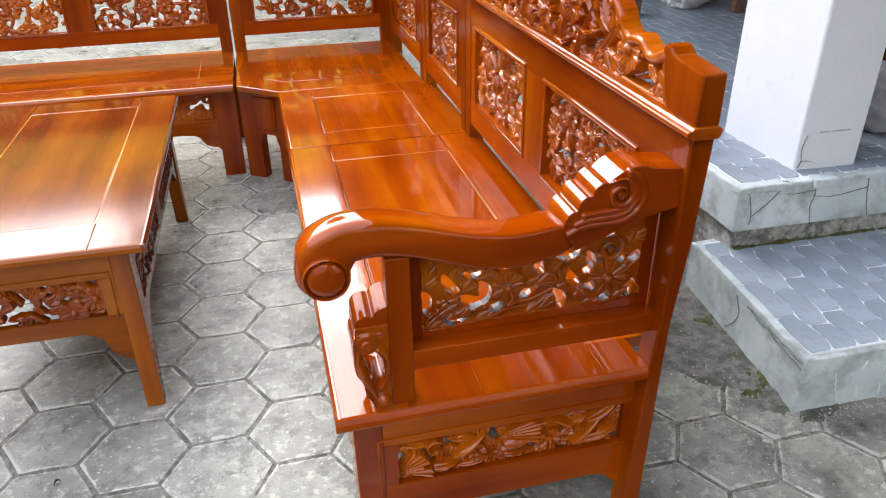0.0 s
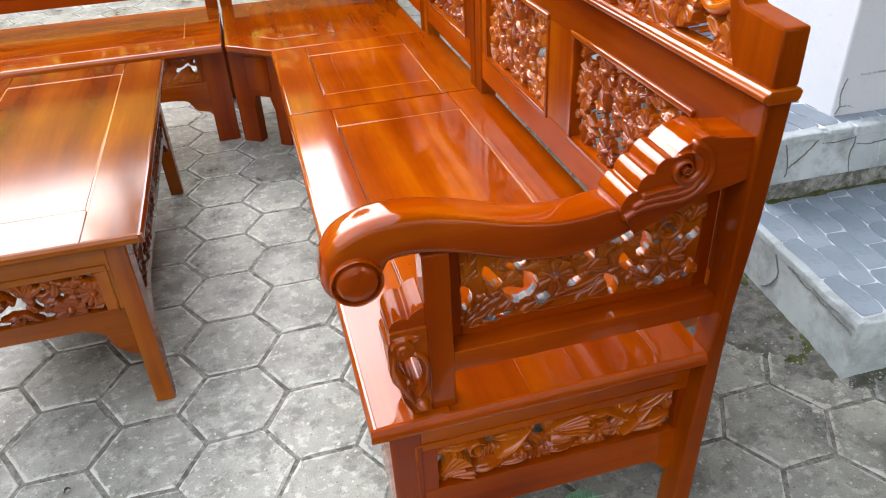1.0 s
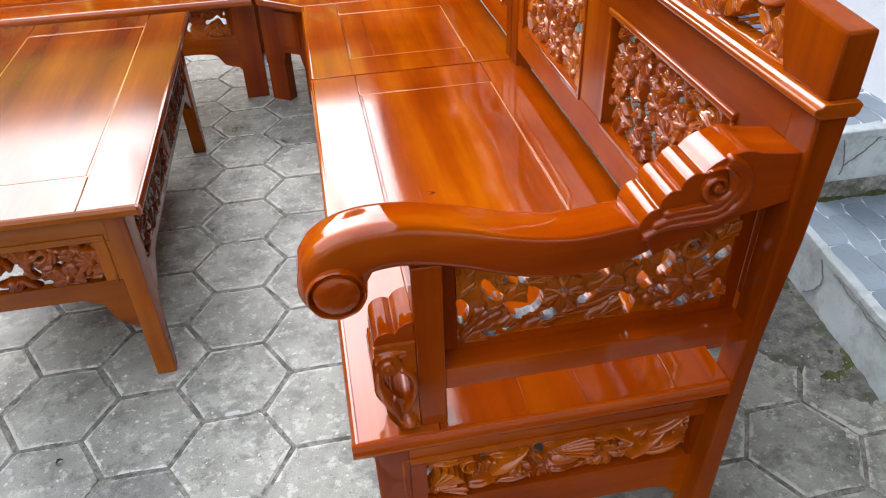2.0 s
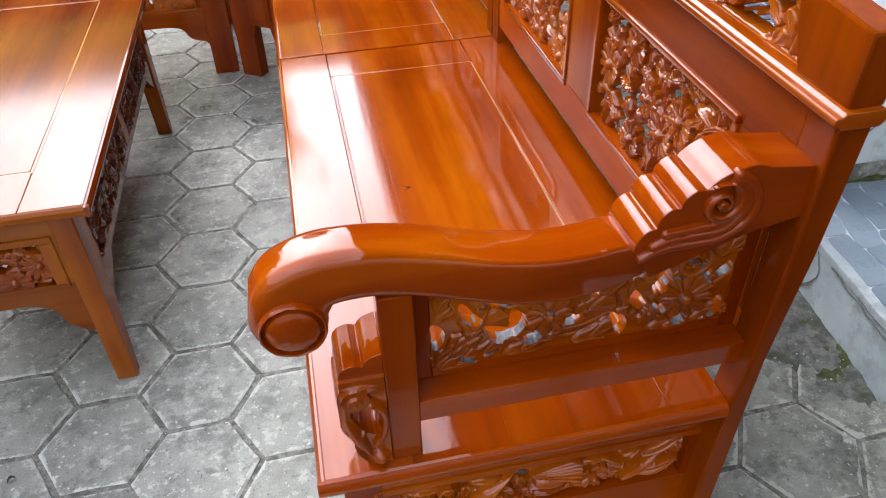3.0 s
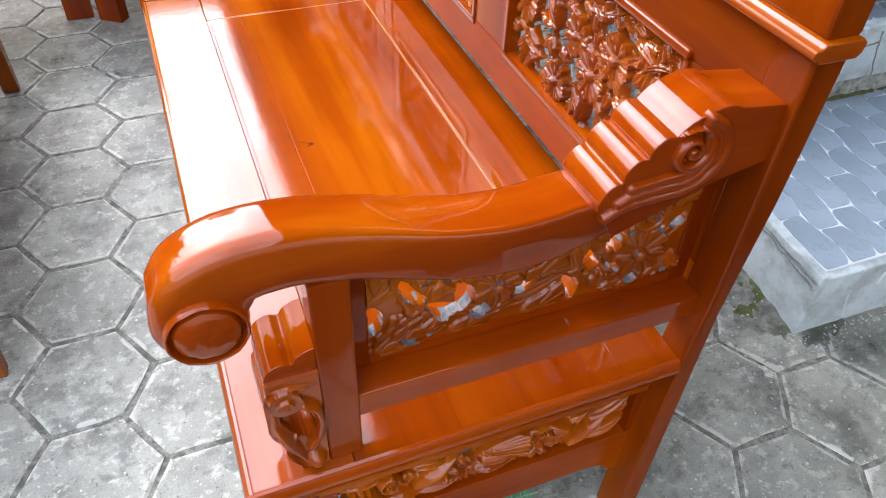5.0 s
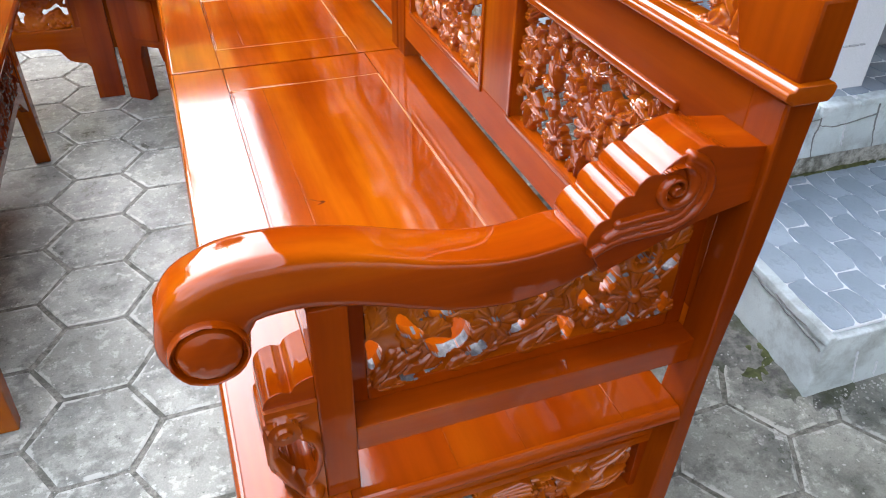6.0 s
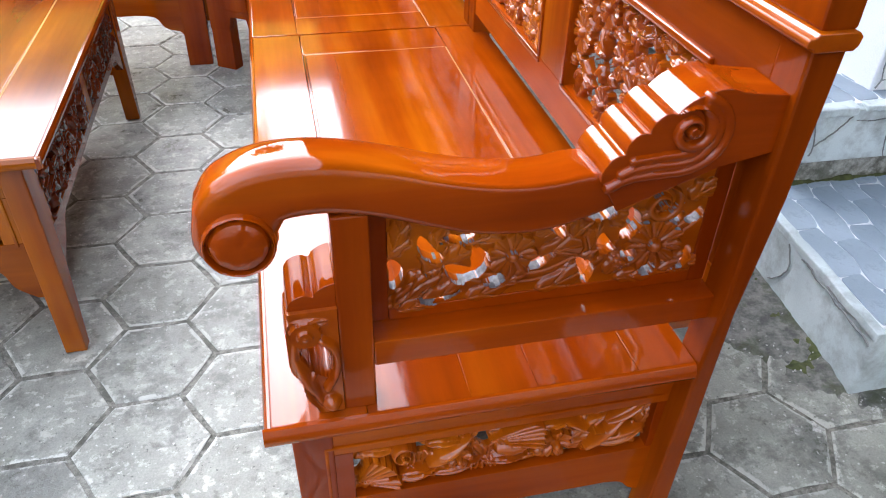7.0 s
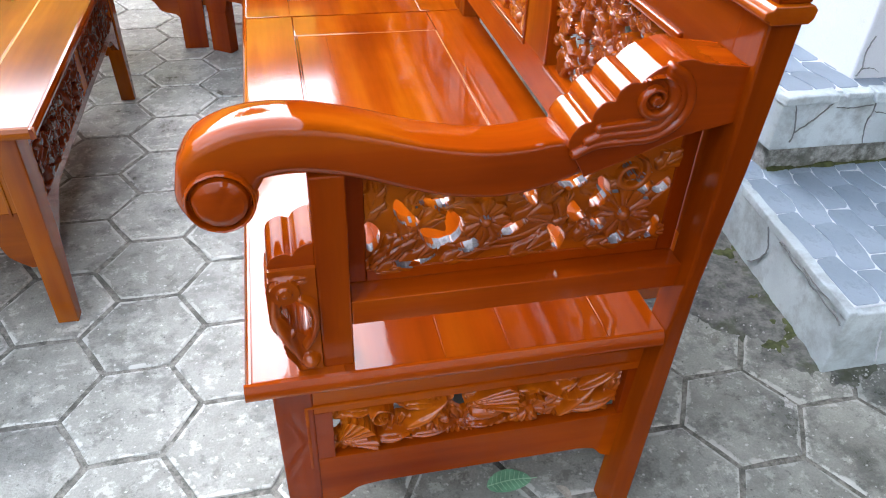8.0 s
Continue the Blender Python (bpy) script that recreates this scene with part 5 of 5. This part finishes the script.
def dirt_patch():
    """Spilt cement and dirt that lies over the pavers beside the steps."""
    bm = bmesh.new()
    nx, ny = 60, 80
    grid = []
    for i in range(nx + 1):
        row = []
        for j in range(ny + 1):
            x, y = 0.72 + 0.56 * i / nx, 0.18 + 0.95 * j / ny
            reach = 1.06 - 0.20 * min(1, max(0, (y - 0.32) / 0.25)) + 0.10 * noise.noise(Vector((y * 6, 3, 0))) + 0.05 * noise.noise(Vector((y * 19, 7, 0)))
            h = 0.010 * min(1, max(-1, (x - reach) / 0.12)) + 0.004 * noise.noise(Vector((x * 22, y * 22, 1))) + 0.0025 * noise.noise(Vector((x * 70, y * 70, 2))) - 0.001
            row.append(bm.verts.new((x, y, h - 0.010 * max(0, (0.30 - y) / 0.12))))
        grid.append(row)
    for i in range(nx):
        for j in range(ny):
            bm.faces.new((grid[i][j], grid[i + 1][j], grid[i + 1][j + 1], grid[i][j + 1]))
    return solo("dirt_patch", bm, DIRT, "spilt grey cement and mossy dirt over the pavers by the step", "dirt", "stuff")


dirt_patch()


def loose_grit():
    rr = random.Random(77)
    verts, faces = [], []
    for _ in range(420):
        if rr.random() < 0.6:
            k = rr.random()
            x, y = (1.147 + 0.5 * k, 0.226 - 0.01 * k - abs(rr.gauss(0, 0.030)))
        else:
            x, y = (rr.uniform(0.93, 1.17), rr.uniform(0.16, 0.62))
            if x > 1.142 + (y - 0.232) * 0.0924 and y > 0.22:
                continue
        s, n = rr.uniform(0.0012, 0.0042), len(verts)
        z = 0.0075 if x > 1.0 and y > 0.3 else 0.0015
        verts += [(x + s * rr.uniform(0.6, 1.3) * dx, y + s * rr.uniform(0.6, 1.3) * dy, z + s * dz) for dx, dy, dz in ((1, 0, 0), (0, 1, 0), (-1, 0, 0), (0, -1, 0), (0, 0, 0.8), (0, 0, -0.8))]
        faces += [[n + a, n + b, n + c] for a, b, c in ((0, 1, 4), (1, 2, 4), (2, 3, 4), (3, 0, 4), (1, 0, 5), (2, 1, 5), (3, 2, 5), (0, 3, 5))]
    me = bpy.data.meshes.new("grit")
    me.from_pydata(verts, [], faces)
    me.materials.append(GRIT)
    tagged(new("grit", me), "crumbs of pale cement scattered along the step", "grit", kind="stuff")


def moss():
    """A low cushion of moss in the corner between the paving and the step."""
    bm = bmesh.new()
    grid = []
    for i in range(31):
        row = []
        for j in range(61):
            u, y = i / 30, 0.29 + 0.62 * j / 60
            x = 1.045 + 0.115 * u + (y - 0.232) * 0.0924
            n = noise.noise(Vector((x * 16, y * 16, 5))) + 0.6 * noise.noise(Vector((x * 60, y * 60, 9)))
            row.append(bm.verts.new((x, y, 0.0035 + 0.011 * (n - 0.30 + 0.75 * u - 0.5 * abs(j - 22) / 38))))
        grid.append(row)
    for i in range(30):
        for j in range(60):
            bm.faces.new((grid[i][j], grid[i + 1][j], grid[i + 1][j + 1], grid[i][j + 1]))
    solo("moss", bm, MOSS, "dark green moss at the foot of the step", "moss", "stuff")


def moss_shadow_line():
    """A black-green bead where the terrace base meets the step: moss, and the shadow gap in its dark colour."""
    r = random.Random(77)
    bm = bmesh.new()
    rings = []
    for i in range(151):
        x = 1.29 + 1.30 * i / 150
        n = noise.noise(Vector((x * 14, 3, 1))) + 0.5 * noise.noise(Vector((x * 60, 7, 2)))
        h, w = max(0.0012, 0.007 + 0.011 * n), max(0.003, 0.010 + 0.008 * n)
        y = 0.7715 - 0.0082 * (x - 1.283)
        rings.append([bm.verts.new((x + r.uniform(-0.001, 0.001), y - w * (1 - k / 3) + r.uniform(-0.0008, 0.0008), STEP_Z + h * math.sin(k / 3 * math.pi / 2))) for k in range(4)])
    for a, b in zip(rings, rings[1:]):
        for k in range(3):
            bm.faces.new((a[k], b[k], b[k + 1], a[k + 1]))
    solo("moss_shadow_line", bm, MOSS, "thin dark line of moss and painted shadow gap above the step's tiles", "moss", "stuff")


def cement_splash(x, y, w, l, seed):
    """A dried splash of pale cement on a paver."""
    bm = bmesh.new()
    rim = []
    for k in range(26):
        a = 2 * math.pi * k / 26
        f = 1 + 0.45 * noise.noise(Vector((math.cos(a) * 1.3 + seed, math.sin(a) * 1.3, seed * 3)))
        rim.append((x + w * f * math.cos(a), y + l * f * math.sin(a)))
    low = [bm.verts.new((px, py, -0.0005)) for px, py in rim]
    top = [bm.verts.new((x + (px - x) * 0.9, y + (py - y) * 0.9, 0.0014)) for px, py in rim]
    for k in range(26):
        bm.faces.new((low[k], low[(k + 1) % 26], top[(k + 1) % 26], top[k]))
    bm.faces.new(top)
    part("cement_splash", bm, GRIT, bed)


def floor_bits():
    """Tiny white chips and dark crumbs lying about on the pavers."""
    rr = random.Random(5)
    verts, faces = [], []
    for _ in range(520):
        x, y = rr.uniform(-1.2, 1.3), rr.uniform(-0.4, 2.2)
        if x > 1.05 and y > 0.2:
            continue
        s, n = rr.uniform(0.0008, 0.0024), len(verts)
        verts += [(x + s * rr.uniform(0.6, 1.4) * dx, y + s * rr.uniform(0.6, 1.4) * dy, 0.0009 + s * dz) for dx, dy, dz in ((1, 0, 0), (0, 1, 0), (-1, 0, 0), (0, -1, 0), (0, 0, 0.7), (0, 0, -0.7))]
        faces += [[n + a, n + b, n + c] for a, b, c in ((0, 1, 4), (1, 2, 4), (2, 3, 4), (3, 0, 4), (1, 0, 5), (2, 1, 5), (3, 2, 5), (0, 3, 5))]
    me = bpy.data.meshes.new("floor_chips")
    me.from_pydata(verts, [], faces)
    me.materials.append(CHIPS)
    tagged(new("floor_chips", me), "tiny white chips strewn over the pavers", "chips", kind="stuff")


loose_grit()
floor_bits()
moss()
moss_shadow_line()
for spot in ((0.983, 0.172, 0.010, 0.015, 1), (1.027, 0.167, 0.008, 0.017, 2), (1.29, 0.125, 0.055, 0.03, 5), (1.38, 0.165, 0.05, 0.02, 6)):
    cement_splash(*spot)

# handwriting on the pillar, too faint to read
marks = [(1.545, 0.030), (1.582, 0.012), (1.600, 0.030), (1.635, 0.014)]
for x, w in marks:
    part("pencil_mark", box(x, x + w, 0.8055, 0.8105, 0.507, 0.5105, 0), PENCIL, pillar, smooth=False)


def low_table():
    ob = thing("wooden_table", (2.05, 2.93, SLAB_TOP), "brown wooden table standing on the terrace", "table")
    for x, y in ((0.0, 0.10), (0.60, 0.0), (0.12, 0.75), (0.72, 0.65)):
        part("leg", box(x, x + 0.055, y, y + 0.055, 0.002, 0.60, 0.003), BROWN, ob)
    part("tabletop", prism([(-0.05, 0.05), (0.68, -0.06), (0.82, 0.75), (0.07, 0.86)], "z", 0.60, 0.635, 0.004), BROWN, ob)
    part("stretcher", box(0.0, 0.66, 0.72, 0.75, 0.30, 0.36, 0.003), BROWN, ob)
    return ob


def sack(at, size, material, label, seed):
    bm = bmesh.new()
    bmesh.ops.create_icosphere(bm, subdivisions=5, radius=1.0)
    for v in bm.verts:
        n = noise.noise(v.co * 1.7 + Vector((seed, 0, 0))) * 0.22 + noise.noise(v.co * 5 + Vector((0, seed, 0))) * 0.10
        v.co *= 1 + n
        v.co = Vector((v.co.x * size[0], v.co.y * size[1], max(v.co.z, -0.72) * size[2] + 0.72 * size[2]))
    ob = solo("sack", bm, material, label, "sack")
    ob.matrix_world = pose(*at, 0, 0, seed * 40)
    return ob


low_table()
sack((2.52, 3.25, SLAB_TOP + 0.002), (0.20, 0.13, 0.09), CLOTH, "crumpled pale grey plastic sack on the terrace floor", 1)
sack((2.02, 1.10, SLAB_TOP + 0.002), (0.13, 0.16, 0.13), GREY, "bulging grey sack on the terrace behind the pillar", 2)


def crate():
    ob = thing("crate", (2.45, 1.75, SLAB_TOP), "red plastic crate on a dark stand on the terrace", "crate", turn=12)
    part("stand", box(-0.16, 0.16, -0.14, 0.14, 0.002, 0.18, 0.004), DARK_AND_SHADED_WOOD, ob)
    part("tray", box(-0.2, 0.2, -0.17, 0.17, 0.18, 0.44, 0.012), RED, ob)
    part("rim", box(-0.215, 0.215, -0.185, 0.185, 0.43, 0.455, 0.006), RED, ob)
    return ob


crate()

# ---------------------------------------------------------------- tiles and pavers
def tile_mesh(outline, material):
    """One slate tile: a flat piece with rounded corners between wavy joints."""
    bm = prism(outline, "z", -0.004, 0.0, 0, 1)
    me = mesh_of(bm, "tile")
    me.materials.append(material)
    return me


def tiled(parent, x0, x1, y0, y1, z, slant, tw, tl, material, limit, seed, gap=0.0016, wave=0.0075):
    rr = random.Random(seed)
    columns = int((x1 - x0) / tw)
    phase = [rr.uniform(-0.7, 0.7) for i in range(columns + 1)]

    def joint(i, y):
        edge = 0.0 if i in (0, columns) else wave * math.sin(2 * math.pi * (y - y0) / (tl * 1.02) + phase[i])
        return x0 + i * tw + edge + slant * (y - y0)

    tiles = []
    for i in range(columns):
        y = y0 - tl * (0.5 if i % 2 else 0.1) + rr.uniform(-0.015, 0.015)
        while y < y1 - 0.02:
            l = tl * rr.uniform(0.92, 1.08)
            wide = gap * rr.uniform(0.5, 1.7)
            a, b = max(y, y0) + wide, min(y + l, y1) - wide
            if b - a > 0.03:
                rows = [a, a + 0.004, a + 0.010, a + 0.022, a + (b - a) * 0.35, a + (b - a) * 0.65, b - 0.022, b - 0.010, b - 0.004, b]
                inset = [0.0070, 0.0030, 0.0012, 0.0002, 0, 0, 0.0002, 0.0012, 0.0030, 0.0070]
                tilt = rr.uniform(-0.009, 0.009)
                lean = [tilt * min(1, max(0, (v - a) / (b - a) * 1.6 - 0.3)) for v in rows]
                thin = gap * rr.uniform(0.4, 1.2)
                left = [(joint(i, v) + thin + k, v) for v, k in zip(rows, inset)]
                right = [(joint(i + 1, v) - thin - k, v + e) for v, k, e in zip(rows, inset, lean)]
                tiles.append(((joint(i, a) + joint(i + 1, a)) / 2, (a + b) / 2, left[::-1] + right))
            y += l
    tiles.sort(key=lambda p: (p[0] - x0) + (p[1] - y0))
    for x, y, line in tiles[:limit]:
        ob = new("tile", tile_mesh([(px - x, py - y) for px, py in line], material))
        ob.parent = parent
        ob.matrix_world = pose(x, y, z + rr.uniform(0.0006, 0.0014), rr.uniform(-0.4, 0.4), rr.uniform(-0.4, 0.4), 0)
    if tiles[limit:]:
        verts, faces = [], []
        for x, y, line in tiles[limit:]:
            n = len(verts)
            verts += [(px, py, z + 0.001) for px, py in line]
            faces.append(list(range(n, n + len(line))))
        me = bpy.data.meshes.new("far_tiles")
        me.from_pydata(verts, [], faces)
        me.materials.append(material)
        far = tagged(new("far_tiles", me), kind="stuff")
        far.parent = parent


grout_step = solo("step_grout", prism([(1.168, 0.25), (2.88, 0.215), (2.88, 0.83), (1.212, 0.83)], "z", STEP_Z - 0.02, STEP_Z, 0), GROUT, "pale wavy grout between the step's slate tiles", "grout", "structure", False)
grout_terrace = solo("terrace_grout", prism([(1.278, 0.765), (6.45, 0.72), (6.45, 8.95), (1.295, 8.95)], "z", SLAB_TOP - 0.02, SLAB_TOP, 0), GROUT, "pale grout between the terrace tiles", "grout", "structure", False)
tiled(grout_step, 1.172, 2.85, 0.250, 0.822, STEP_Z + 0.001, 0.075, 0.068, 0.165, SLATE, 300, 400)
tiled(grout_terrace, 1.283, 6.3, 0.772, 8.8, SLAB_TOP + 0.001, 0.002, 0.068, 0.165, DARK_SLATE, 280, 500, 0.0024)

near, far_spots = [], []
for i in range(-20, 26):
    for j in range(-13, 34):
        x, y = HEX0[0] + i * PITCH_X, HEX0[1] + j * PITCH_Y + (PITCH_Y / 2 if i % 2 else 0)
        if -4.1 < x < 5.1 and -0.42 < y < 8.1 and not (x > 1.33 and y > 0.40):
            (near if -1.5 < x < 2.0 and -0.45 < y < 2.6 else far_spots).append((x, y))
near.sort(key=lambda s: math.hypot(s[0] - 0.1, (s[1] - 0.6) * 0.8))
far_spots += near[300:]
for x, y in near[:300]:
    ob = new("paver", HEXES[random.randrange(9)])
    ob.parent = bed
    ob.matrix_world = pose(x, y, random.uniform(-0.0015, 0.0015), random.uniform(-0.25, 0.25), random.uniform(-0.25, 0.25), 60 * random.randrange(3) * 0 + random.uniform(-0.5, 0.5))
verts, faces, worn = [], [], []
for x, y in far_spots:
    me = HEXES[random.randrange(9)]
    n = len(verts)
    dz = random.uniform(-0.002, 0.002)
    verts += [(v.co.x + x, v.co.y + y, v.co.z + dz) for v in me.vertices]
    faces += [[n + k for k in p.vertices] for p in me.polygons]
    worn += [v.value for v in me.attributes["wear"].data]
me = bpy.data.meshes.new("far_pavers")
me.from_pydata(verts, [], faces)
me.attributes.new("wear", "FLOAT", "POINT").data.foreach_set("value", worn)
me.materials.append(PAVER)
far_pavers = tagged(new("far_pavers", me), kind="stuff")
far_pavers.parent = bed
